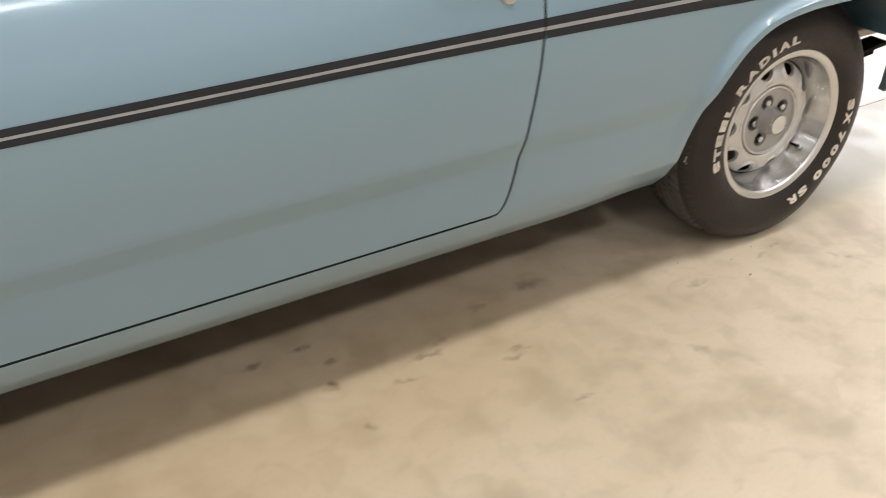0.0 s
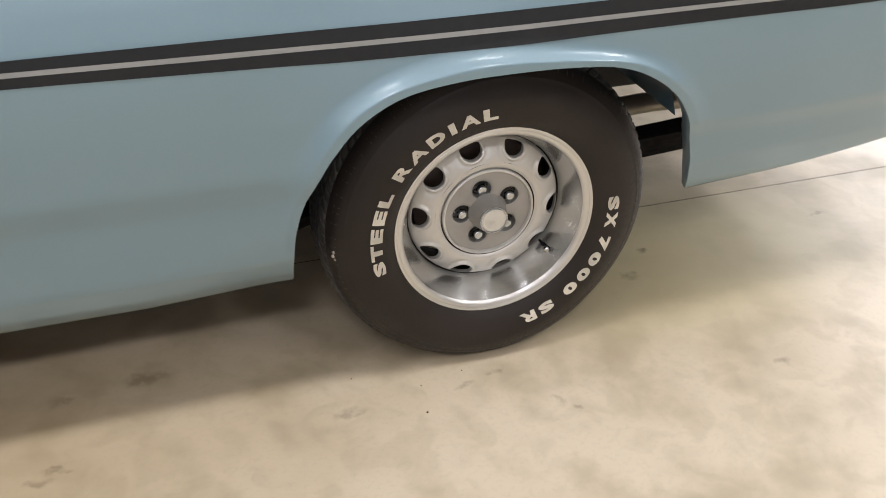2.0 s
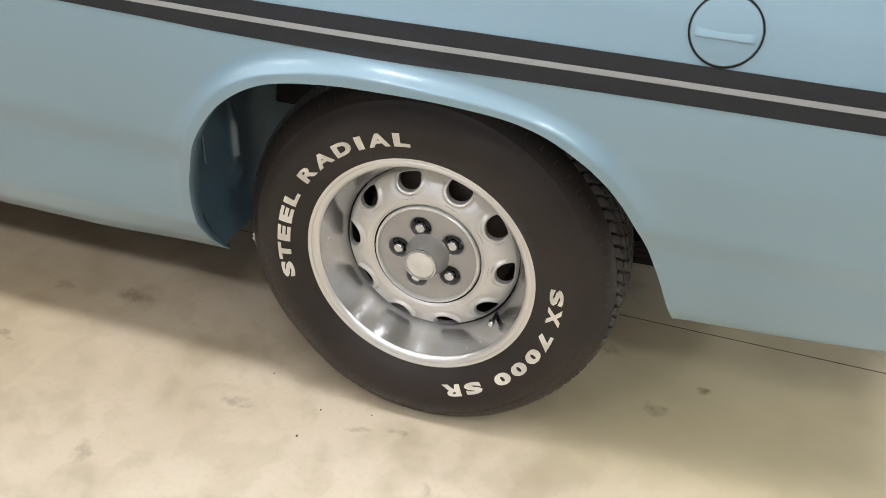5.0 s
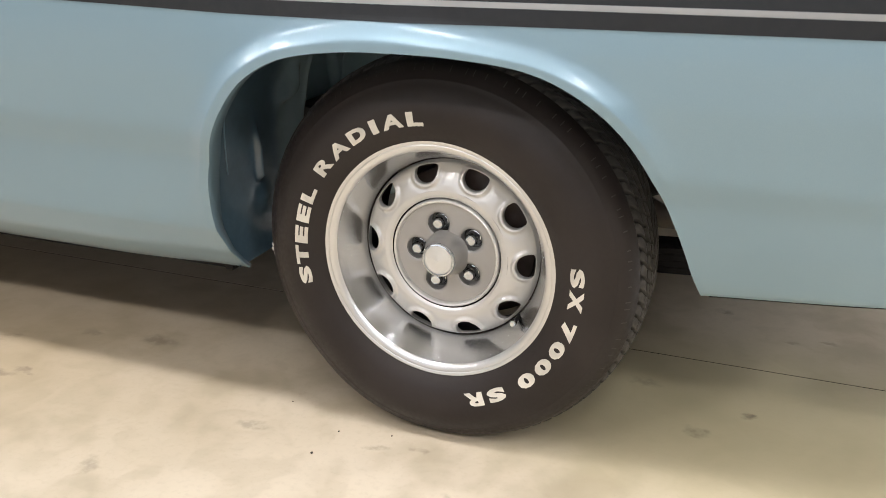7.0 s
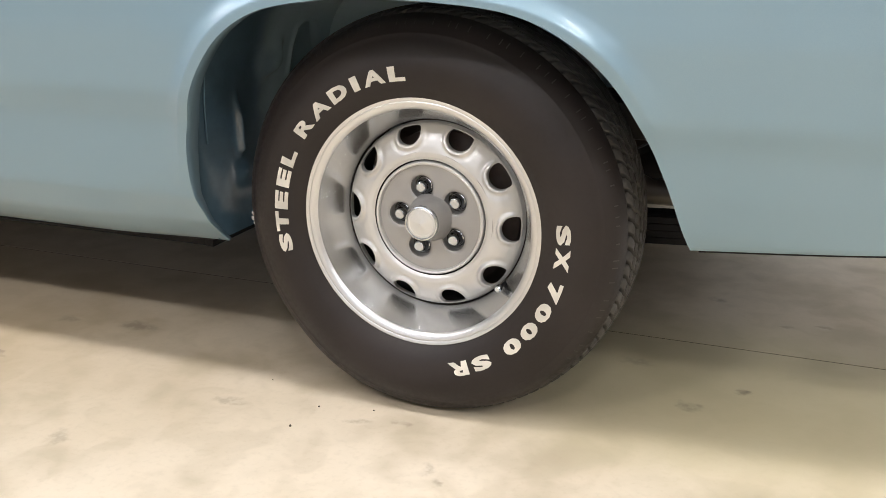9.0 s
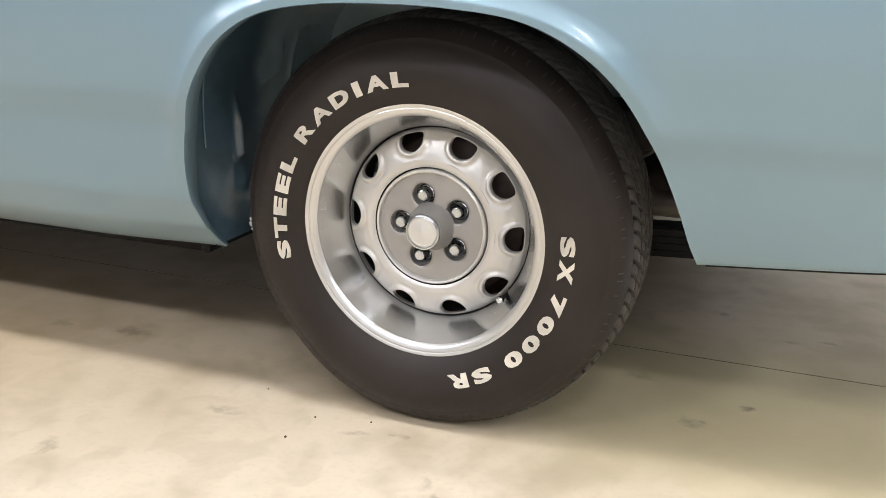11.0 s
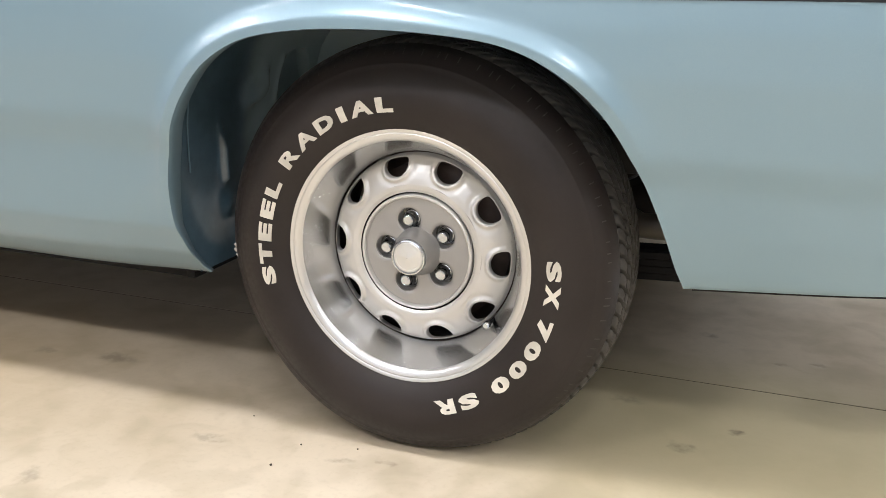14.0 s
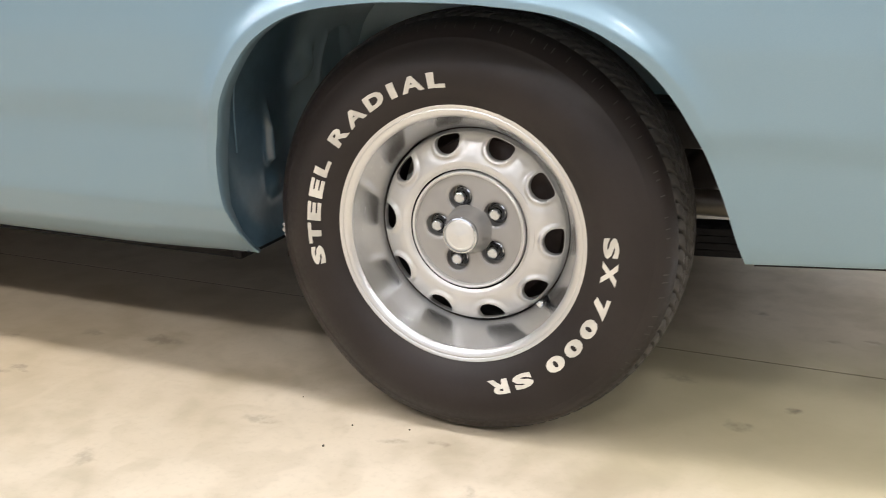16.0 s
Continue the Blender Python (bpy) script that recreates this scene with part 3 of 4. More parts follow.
def wheelhouse(dx, n):
    """Pressed inner shell of the wheel opening."""
    bm = bmesh.new()
    depth = 240
    rows = []
    for j in range(depth + 1):
        v = j / depth
        row = []
        for x, z in curve_pts(SHELL, n):
            y0 = 0.022 + 0.024 * (1 - sstep(.25, .34, z)) - 0.050 * sstep(.50, .62, z)
            y = y0 + v * (0.470 - y0)
            out = Vector((x, z - 0.33)).normalized()
            push = 0.0
            if x < 0:
                # pressed dome
                mid = .246 + .5 * (z - .530)
                push -= 0.026 * math.exp(-(((z - .530) / .030) ** 2 + ((y - mid) / .026) ** 2) ** 1.4)
                # arched pocket: a steep wall on one side, a sloping one on the other
                left, right = .323 + .12 * (z - .485), .444 - .5 * (z - .550)
                top = .584 - 12.0 * max(0, abs(y - .380) - .020) ** 1.8
                inside = sstep(left - .001, left + .004, y) * (1 - sstep(right - .016, right, y)) * (1 - sstep(top - .007, top, z))
                push += 0.024 * inside * sstep(.40, .44, z)
                push -= 0.005 * math.exp(-((y - left + .007) / .007) ** 2) * sstep(.46, .49, z) * (1 - sstep(.568, .585, z))
                # upright ridge that ends in a knuckle
                push -= 0.016 * math.exp(-((y - .142 - .05 * (.475 - z)) / .007) ** 2) * sstep(.362, .382, z) * (1 - sstep(.43, .49, z))
                push -= 0.010 * math.exp(-(((y - .155) / .020) ** 2 + ((z - .335) / .020) ** 2))
            push += 0.002 * noise.noise(Vector((x * 9, y * 9, z * 9)))
            row.append((x + dx + out.x * push, y, z + out.y * push))
        rows.append(row)
    quads(bm, rows)
    bmesh.ops.remove_doubles(bm, verts=bm.verts, dist=1e-5)
    return bm


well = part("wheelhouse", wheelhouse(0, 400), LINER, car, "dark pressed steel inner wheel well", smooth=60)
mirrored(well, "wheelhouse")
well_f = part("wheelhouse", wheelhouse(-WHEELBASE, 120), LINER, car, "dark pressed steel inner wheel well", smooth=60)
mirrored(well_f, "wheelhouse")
bead = curve_pts([(-.400, .046, .405), (-.4005, .046, .44), (-.399, .046, .49), (-.391, .046, .54), (-.378, .045, .572)], 24)
part("shell_edge", tube(bmesh.new(), bead, .0014, 8), PAINT, car, "thin light blue edge of the inner shell")
for dx in (0, -WHEELBASE):
    bm = bmesh.new()
    ring = [(x + dx, .4705, z) for x, z in curve_pts(SHELL, 60)]
    quads(bm, [ring, [(dx + (x - dx) * .5, .476, .33 + (z - .33) * .5) for x, y, z in ring]])
    mirrored(part("well_wall", bm, LINER, car, "blue-grey inner wall of the wheel well, painted paler for bounced light"), "well_wall")
# unseen floor pan and rails, set low to block light under the car
part("floor_pan", boxed((-3.2, .12, .192), (-.47, 2 * CAR_MID - .12, .29), 0.01), GASKET, car)
for y in (.46, 2 * CAR_MID - .46):
    part("rail_block", boxed((-3.0, y - .04, .150), (-.50, y + .04, .20), 0.008), GASKET, car)
# unseen tank-shaped box, added to block light from the rear
part("tank_block", boxed((.38, .75, .215), (.95, 1.42, .402), 0.03), BLACK, car, "black tank-shaped light block under the rear floor")
part("trunk_floor", boxed((-.46, .318, .405), (1.08, 2 * CAR_MID - .318, .47), 0.01), BLACK, car)
part("kick_panel", boxed((-.465, .10, .20), (-.445, 2 * CAR_MID - .10, .49), 0.005), GASKET, car)


def axle():
    bm = bmesh.new()
    tube(bm, [(0, .19, AXLE_Z), (0, .70, AXLE_Z), (0, .74, AXLE_Z), (0, .95, AXLE_Z), (0, .99, AXLE_Z), (0, 1.50, AXLE_Z)], [.035, .035, .11, .11, .035, .035], 20)
    return bm


part("rear_axle", axle(), BLACK, car, "black rear axle with differential")


def leaf_spring(y):
    bm = bmesh.new()
    for k, (a, b) in enumerate(((-.46, .74), (-.36, .68), (-.30, .62), (-.24, .56))):
        n = 24
        xs = [a + (b - a) * i / n for i in range(n + 1)]
        zc = lambda x: .276 - k * .0118 + (.035 * (x / .7) ** 2 if x > 0 else -.55 * x * x)
        rows = [[(x, y - .031, zc(x) + .005) for x in xs], [(x, y + .031, zc(x) + .005) for x in xs], [(x, y + .031, zc(x) - .0055) for x in xs], [(x, y - .031, zc(x) - .0055) for x in xs],
                [(x, y - .031, zc(x) + .005) for x in xs]]
        quads(bm, rows)
    box(bm, (-.06, y - .045, .215), (.06, y + .045, .29), .004)
    bmesh.ops.remove_doubles(bm, verts=bm.verts, dist=1e-5)
    return bm


part("leaf_spring", leaf_spring(.305), GASKET, car, "black leaf spring")
part("leaf_spring", leaf_spring(2 * CAR_MID - .305), GASKET, car, "black leaf spring")
part("tailpipe", tube(bmesh.new(), [(-.30, .46, .31), (-.15, .46, .40), (0, .455, .425), (.15, .45, .350), (.27, .447, .288), (.36, .443, .290), (.55, .435, .302), (1.10, .43, .295)], .024, 20), PIPE, car, "dull grey steel exhaust tailpipe")

part("clip", boxed((-.413, .104, .232), (-.407, .115, .249), .002), DULLCHROME, car, "small bright clip")

# ---- wheels ----


def flat_foot(co):
    """The tyre flattens and spreads a little where it stands."""
    co.y -= 0.011 * sstep(.19, .30, -co.z) * (1 - sstep(.0, .09, co.y))
    if co.z < -AXLE_Z + 0.0002:
        co.z = -AXLE_Z + 0.0002
    return co


SIDEWALL = [(.180, .030), (.186, .018), (.191, .0115), (.196, .0085), (.2005, .0055), (.2065, .0020), (.212, -.0006), (.218, -.0028), (.225, -.0042), (.2325, -.0050), (.240, -.0052), (.248, -.0048),
            (.256, -.0034), (.264, -.0010), (.272, .0022), (.280, .0062), (.2870, .0103), (.2878, .0105), (.2888, .0113), (.2950, .0152), (.3010, .0200), (.3060, .0252), (.3100, .0310), (.3130, .0368), (.3145, .0400)]
TREAD_MID = .105
TREAD = [(.036, .3128), (.041, .3160), (.047, .3188), (.054, .3210), (.0625, .3226), (.0715, .3238), (.085, .3248), (.1005, .3254), (.105, .3254)]


def tread_r(y):
    y = y if y <= TREAD_MID else 2 * TREAD_MID - y
    return float(np.interp(y, [p[0] for p in TREAD], [p[1] for p in TREAD]))


def tyre_mesh():
    """Both sidewalls."""
    bm = revolve(SIDEWALL, 360, post=flat_foot)
    return revolve([(r, 2 * TREAD_MID - y) for r, y in reversed(SIDEWALL)], 360, post=flat_foot, bm=bm)


def tread_mesh():
    """Slanted tread blocks in four rows, with sipes between them."""
    bm = bmesh.new()
    count = 92
    pitch = 2 * math.pi / count
    rows = (((.0415, .0450, .0490, .0530, .0570, .0610), -2.8, 0.0, .76), ((.0645, .070, .076, .082), -3.6, .35, .80), ((.0860, .091, .096, .1015), -3.6, .8, .80))
    for far in (False, True):
        for ys, skew, shift, fill in rows:
            for k in range(count):
                top, low = [], []
                width = fill * (1 + .07 * math.sin(k * 2.4))
                for n, y in enumerate(ys):
                    c = (k + shift + (.3 if far else 0)) * pitch + skew * (y - ys[0]) + .012 * math.sin(math.pi * n / (len(ys) - 1))
                    ww = width * (0.85 if n == 0 else 1.0)
                    yy = 2 * TREAD_MID - y if far else y
                    r = tread_r(y) - (0.0012 if n in (0, len(ys) - 1) else 0)
                    top.append([flat_foot(Vector((r * math.cos(c + d * ww * pitch), yy, r * math.sin(c + d * ww * pitch)))) for d in (-.5, -.42, 0, .42, .5)])
                    base = r - (.0040 if n == 0 else .0085)
                    low.append([flat_foot(Vector((base * math.cos(c + d * ww * pitch), yy, base * math.sin(c + d * ww * pitch)))) for d in (-.5, -.42, 0, .42, .5)])
                for row in top:
                    for e in (0, 4):
                        flat = Vector((row[e].x, 0, row[e].z))
                        row[e] = row[e] - flat.normalized() * .0012 if row[e].z > -AXLE_Z + .001 else row[e]
                t = quads(bm, top)
                b = [[bm.verts.new(p) for p in row] for row in low]
                m, w = len(ys), 5
                ring_t = t[0] + [t[n][-1] for n in range(1, m)] + t[-1][-2::-1] + [t[n][0] for n in range(m - 2, 0, -1)]
                ring_b = b[0] + [b[n][-1] for n in range(1, m)] + b[-1][-2::-1] + [b[n][0] for n in range(m - 2, 0, -1)]
                for q in range(len(ring_t)):
                    z = (q + 1) % len(ring_t)
                    bm.faces.new((ring_t[q], ring_t[z], ring_b[z], ring_b[q]))
                for row in b[1:-1]:
                    for v in row[1:-1]:
                        bm.verts.remove(v)
    # shoulders and the grooves' floor
    half = [SIDEWALL[-1], (.3148, .0408), (.3130, .0418), (.3085, .0428), (.3095, .050), (.3115, .058), (.3150, .075), (.3165, .105)]
    revolve(half + [(r, 2 * TREAD_MID - y) for r, y in reversed(half[:-1])], 360, post=flat_foot, bm=bm)
    # fine moulded ribs below the shoulder
    for k in range(count):
        a = 2 * math.pi * (k + .3 * math.sin(k * 1.7)) / count
        ln = .004 + .005 * abs(math.sin(k * 3.1))
        pts = []
        for r in (.3040 - ln / 2, .3040 + ln / 2):
            y = float(np.interp(r, [p[0] for p in SIDEWALL[8:]], [p[1] for p in SIDEWALL[8:]]))
            for d in (-.0008, .0008):
                pts.append(Vector((r * math.cos(a) - d * math.sin(a), y - .0006, r * math.sin(a) + d * math.cos(a))))
        vs = [bm.verts.new(p) for p in pts]
        us = [bm.verts.new(p + Vector((0, .0018, 0))) for p in pts]
        for f in ((0, 1, 3, 2),):
            bm.faces.new([vs[n] for n in f])
        for n, z in ((0, 1), (1, 3), (3, 2), (2, 0)):
            bm.faces.new((vs[n], vs[z], us[z], us[n]))
    return bm


def sector_patch(bm, loop, outline, yfunc, rings, depth):
    """Sheet between a hole and the outline of its sector, with the hole's edge turned in. Both loops are (radius, angle) lists."""
    def place(r, a, y):
        return bm.verts.new((r * math.cos(a), y, r * math.sin(a)))
    n = len(loop)
    grid = []
    for dy, grow in ((depth, 0.0), (depth * 0.4, 0.0), (0.0012, 0.0)):
        grid.append([place(r, a, yfunc(r, a, 0) + dy) for r, a in loop])
    for k in range(rings + 1):
        t = (k / rings) ** 1.4
        row = []
        for (r0, a0), (r1, a1) in zip(loop, outline):
            r, a = r0 + (r1 - r0) * t, a0 + (a1 - a0) * t
            row.append(place(r, a, yfunc(r, a, t * math.hypot(r1 - r0, (a1 - a0) * (r0 + r1) / 2))))
        grid.append(row)
    for p, q in zip(grid, grid[1:]):
        for i in range(n):
            j = (i + 1) % n
            bm.faces.new((p[i], p[j], q[j], q[i]))


def frame_loop(r0, r1, a_mid, half, angs):
    """The sector's outline, met by rays from its middle."""
    rm = (r0 + r1) / 2
    hw, hh = half, (r1 - r0) / 2
    out = []
    for t in angs:
        c, d = math.cos(t), math.sin(t)
        f = 1 / max(abs(c), abs(d))
        out.append((rm + hh * d * f, a_mid - hw * c * f))
    return out


NUT_ANGLE = radians(105.2)
DISC = [(.094, .0530), (.098, .0500), (.105, .0492), (.115, .0505), (.125, .0540), (.135, .0595), (.142, .0655), (.147, .0720), (.150, .0800)]


def disc_y(r):
    return float(np.interp(r, [p[0] for p in DISC], [p[1] for p in DISC]))


def disc_mesh():
    """Pressed wheel disc with ten windows at its edge."""
    bm = bmesh.new()
    angs = [2 * math.pi * i / 64 for i in range(64)]
    r_in, r_out = .106, .1475
    for k in range(10):
        a0 = NUT_ANGLE + k * math.pi / 5
        loop = []
        for t in angs:
            c, s = math.cos(t), math.sin(t)
            # rounded towards the hub, nearly straight along the edge
            pw = 5.0 if s > 0 else 2.0
            f = 1 / ((abs(c) ** pw + abs(s) ** pw) ** (1 / pw))
            w = .0205 * (1.0 - .10 * (s < 0) * abs(s))
            hgt = .0092 if s > 0 else .0185
            r = .1365 + hgt * s * f
            loop.append((r, a0 - w * c * f / r))
        outline = frame_loop(r_in, r_out, a0, math.pi / 10, angs)

        def yf(r, a, d, a0=a0):
            toward = max(0.0, min(1.0, (.1425 - r) / .012))
            lip = -.0038 * math.exp(-((d - .0030) / .0034) ** 2) * (0.25 + 0.75 * toward)
            dish = .0020 * math.exp(-((d - .0085) / .005) ** 2) * toward
            return disc_y(r) + lip + dish
        sector_patch(bm, loop, outline, yf, 9, .010)
    n = 320
    for ra, rb, m in ((.0938, r_in, 8), (r_out, .1505, 2)):
        rr = [ra + (rb - ra) * i / m for i in range(m + 1)]
        rows = [[(r * math.cos(2 * math.pi * i / n), disc_y(r), r * math.sin(2 * math.pi * i / n)) for i in range(n + 1)] for r in rr]
        quads(bm, rows)
    bmesh.ops.remove_doubles(bm, verts=bm.verts, dist=2e-4)
    return bm


def hub_mesh():
    """Flat centre plate with five pockets for the nuts."""
    bm = bmesh.new()
    angs = [2 * math.pi * i / 48 for i in range(48)]
    for k in range(5):
        a0 = NUT_ANGLE + k * 2 * math.pi / 5
        cx, cz = .0508 * math.cos(a0), .0508 * math.sin(a0)
        loop = []
        for t in angs:
            dr, dt = .0180 * math.sin(t), -.0180 * math.cos(t)
            x, z = cx + dr * math.cos(a0) - dt * math.sin(a0), cz + dr * math.sin(a0) + dt * math.cos(a0)
            loop.append((math.hypot(x, z), a0 + math.atan2(-x * math.sin(a0) + z * math.cos(a0), x * math.cos(a0) + z * math.sin(a0))))
        sector_patch(bm, loop, frame_loop(.034, .0855, a0, math.pi / 5, angs),
                     lambda r, a, d: .0555 + .0022 * (1 - sstep(0, .0035, d)), 6, .016)
    bmesh.ops.remove_doubles(bm, verts=bm.verts, dist=3e-4)
    return bm


def letter_mesh(ch, width, height, angle, radius):
    cu = bpy.data.curves.new("letter", "FONT")
    cu.body, cu.size, cu.offset, cu.extrude, cu.resolution_u = ch, 1.0, 0.040 if ch in "AR" else 0.056, 0.02, 3
    tmp = new("letter", cu)
    me = bpy.data.meshes.new_from_object(tmp)
    bpy.data.objects.remove(tmp)
    bm = bmesh.new()
    bm.from_mesh(me)
    bpy.data.meshes.remove(me)
    bmesh.ops.triangulate(bm, faces=bm.faces)
    long_edges = [e for e in bm.edges if e.calc_length() > 0.25]
    bmesh.ops.subdivide_edges(bm, edges=long_edges, cuts=2)
    xs, ys = [v.co.x for v in bm.verts], [v.co.y for v in bm.verts]
    x0, x1, y0, y1 = min(xs), max(xs), min(ys), max(ys)
    zt = max(v.co.z for v in bm.verts)
    for v in bm.verts:
        lx = ((v.co.x - x0) / (x1 - x0) - 0.5) * width
        lz = ((v.co.y - y0) / (y1 - y0) - 0.5) * height
        a, r = angle - lx / radius, radius + lz
        y = float(np.interp(r, [.212, .218, .225, .2325, .240, .248], [-.0006, -.0028, -.0042, -.0050, -.0052, -.0048]))
        v.co = flat_foot(Vector((r * math.cos(a), y - (0.0009 if v.co.z > 0 else -0.001), r * math.sin(a))))
    return bm


LETTERS = [("S", .030, -168.2), ("T", .032, -176.8), ("E", .0295, 174.4), ("E", .0295, 165.2), ("L", .028, 156.4), ("R", .033, 142.0), ("A", .037, 132.0), ("D", .0325, 121.7), ("I", .0115, 113.7),
           ("A", .037, 105.6), ("L", .027, 96.2), ("S", .030, 3.2), ("X", .034, -5.9), ("7", .031, -18.9), ("0", .0315, -28.0), ("0", .0315, -37.5), ("0", .0315, -47.0), ("S", .032, -61.9), ("R", .033, -72.0)]


def cap_mesh():
    """Low dome, pressed into five shallow facets that meet in the middle."""
    bm = bmesh.new()
    n = 60
    rings = [[(.0238 * math.cos(2 * math.pi * i / n), .0235, .0238 * math.sin(2 * math.pi * i / n)) for i in range(n + 1)]]
    for r, y in ((.0237, .0212), (.0222, .0202), (.0200, .0199), (.0195, .0202), (.013, .0190), (.006, .0178), (.0003, .0166)):
        ring = []
        for i in range(n + 1):
            a = 2 * math.pi * i / n
            k = abs((a * 5 / (2 * math.pi) + .2) % 1 - .5) * 2
            ring.append((r * math.cos(a), y + (.0005 * k * min(1, (.0197 - r) / .004, r / .014) if r < .0196 else 0), r * math.sin(a)))
        rings.append(ring)
    quads(bm, rings)
    bmesh.ops.remove_doubles(bm, verts=bm.verts, dist=1e-6)
    return bm


def nut_mesh():
    bm = bmesh.new()
    revolve([(.0165, .0740), (.0145, .0720), (.0130, .0665), (.0118, .0660)], 32, bm=bm)
    hexa = [(.0128, .0735), (.0128, .0625), (.0110, .0590)]
    rows = []
    for r, y in hexa:
        rows.append([(r * math.cos(math.pi / 3 * i), y, r * math.sin(math.pi / 3 * i)) for i in range(7)])
    quads(bm, rows)
    revolve([(.0090, .0590), (.0087, .0535), (.0080, .0518), (.0064, .0509), (0, .0505)], 24, bm=bm)
    return bm


def wheel_pieces():
    """Meshes of one wheel, made once: name, mesh, place in the wheel, label."""
    def keep(name, bm, mat, smooth=40):
        ob = part(name, bm, mat, None, smooth=smooth)
        me = ob.data
        bpy.data.objects.remove(ob)
        return me
    out = [("tyre", keep("tyre", tyre_mesh(), RUBBER, 30), Matrix(), "black rubber tyre with raised white letters"),
           ("tread", keep("tread", tread_mesh(), TREADRUBBER, 40), Matrix(), "black slanted tread blocks")]
    lip = [(.1978, .020), (.1978, .0130), (.1968, .0102), (.1948, .0090), (.1915, .0092), (.1895, .0104), (.1880, .0098), (.1835, .0106), (.1795, .0130), (.1772, .0165)]
    trim = [(.1772, .0165), (.1760, .0200), (.1720, .0290), (.1660, .0430), (.1600, .0570), (.1550, .0690), (.1530, .0760), (.1528, .0850), (.1560, .0850)]
    out.append(("trim_ring", keep("trim_ring", revolve(trim, 192), STEEL, 16), Matrix(), "polished steel trim ring"))
    out.append(("ring_lip", keep("ring_lip", revolve(lip, 192), SATIN, 30), Matrix(), "satin rolled lip of the trim ring"))
    out.append(("rim", keep("rim", revolve([(.186, .022), (.170, .06), (.165, .12), (.168, .19), (.186, .20)], 96), BLACK), Matrix(), "dark steel rim"))
    out.append(("brake_drum", keep("brake_drum", revolve([(.160, .20), (.132, .185), (.130, .115), (.118, .107), (0, .105)], 64), RUST), Matrix(), "brown iron brake drum"))
    out.append(("disc", keep("disc", disc_mesh(), ARGENT, 60), Matrix(), "silver painted wheel disc with ten edge windows"))
    bead = [(.0915, .0580), (.0912, .0530), (.0902, .0500), (.0885, .0488), (.0866, .0495), (.0855, .0520), (.0852, .0560)]
    out.append(("bead_ring", keep("bead_ring", revolve(bead, 160), CAPFACE), Matrix(), "thin bright ring"))
    out.append(("hub_plate", keep("hub_plate", hub_mesh(), GREY, 45), Matrix(), "grey painted centre plate"))
    out.append(("hub_cone", keep("hub_cone", revolve([(.0385, .0570), (.0368, .0545), (.0348, .0500), (.0330, .0420), (.0310, .0330), (.0285, .0265), (.0270, .0240)], 64), GREY), Matrix(), "grey hub cone"))
    out.append(("centre_cap", keep("centre_cap", cap_mesh(), CAPFACE, 6), Matrix(), "bright round centre cap with shallow facets"))
    out.append(("cap_bezel", keep("cap_bezel", revolve([(.0276, .0262), (.0280, .0222), (.0268, .0196), (.0250, .0190), (.0241, .0200), (.0239, .0225)], 64), CHROME), Matrix(), "thin chrome bezel"))
    out.append(("backing", keep("backing", revolve([(.100, .0590), (.092, .0620), (.082, .0620)], 64), GASKET), Matrix(), ""))
    nut = keep("lug_nut", nut_mesh(), CHROME, 25)
    cup = keep("nut_pocket", revolve([(.0182, .0560), (.0182, .0735), (0, .0755)], 32), DARKMETAL)
    for k in range(5):
        a = NUT_ANGLE + k * 2 * math.pi / 5
        at = Matrix.Translation((.0508 * math.cos(a), 0, .0508 * math.sin(a)))
        out.append(("lug_nut", nut, at @ Matrix.Rotation(0.4 * k, 4, "Y"), "chrome lug nut"))
        out.append(("nut_pocket", cup, at, ""))
    d = Vector((.120, 0, -.097)).normalized()
    bm = bmesh.new()
    tube(bm, [d * .1555 + Vector((0, .074, 0)), d * .1550 + Vector((0, .052, 0)), d * .1545 + Vector((0, .046, 0))], .0030, 12)
    out.append(("valve_stem", keep("valve_stem", bm, GASKET), Matrix(), "small black rubber valve stem"))
    bm = bmesh.new()
    tube(bm, [d * .1545 + Vector((0, .046, 0)), d * .1542 + Vector((0, .044, 0)), d * .1540 + Vector((0, .036, 0)), d * .1540 + Vector((0, .034, 0))], [.0040, .0056, .0056, .0035], 12)
    out.append(("valve_cap", keep("valve_cap", bm, CHROME), Matrix(), "small chrome valve cap"))
    for ch, w, deg in LETTERS:
        out.append(("letter", keep("letter", letter_mesh(ch, w, .0222, radians(deg), .2318), WHITE, 0), Matrix(), "raised white tyre letter"))
    return out


PIECES = wheel_pieces()


def wheel(x, far):
    hub = new("wheel")
    hub.parent = car
    y = 2 * CAR_MID - 0.06 if far else 0.0
    hub.matrix_basis = Matrix.Translation((x - car.location.x, y - car.location.y, AXLE_Z)) @ (Matrix.Rotation(math.pi, 4, "Z") if far else Matrix())
    tagged(hub, "silver steel wheel with trim ring and white-lettered tyre")
    for name, me, at, label in PIECES:
        part(name, me, None, hub, label, at=at)


for wx in (0.0, -WHEELBASE):
    for far in (False, True):
        wheel(wx, far)

# flecks of pale rubber on the near rear tyre's shoulder
rear_tyre = next(c for w in car.children if w.name == "wheel" for c in w.children if c.name == "tyre")
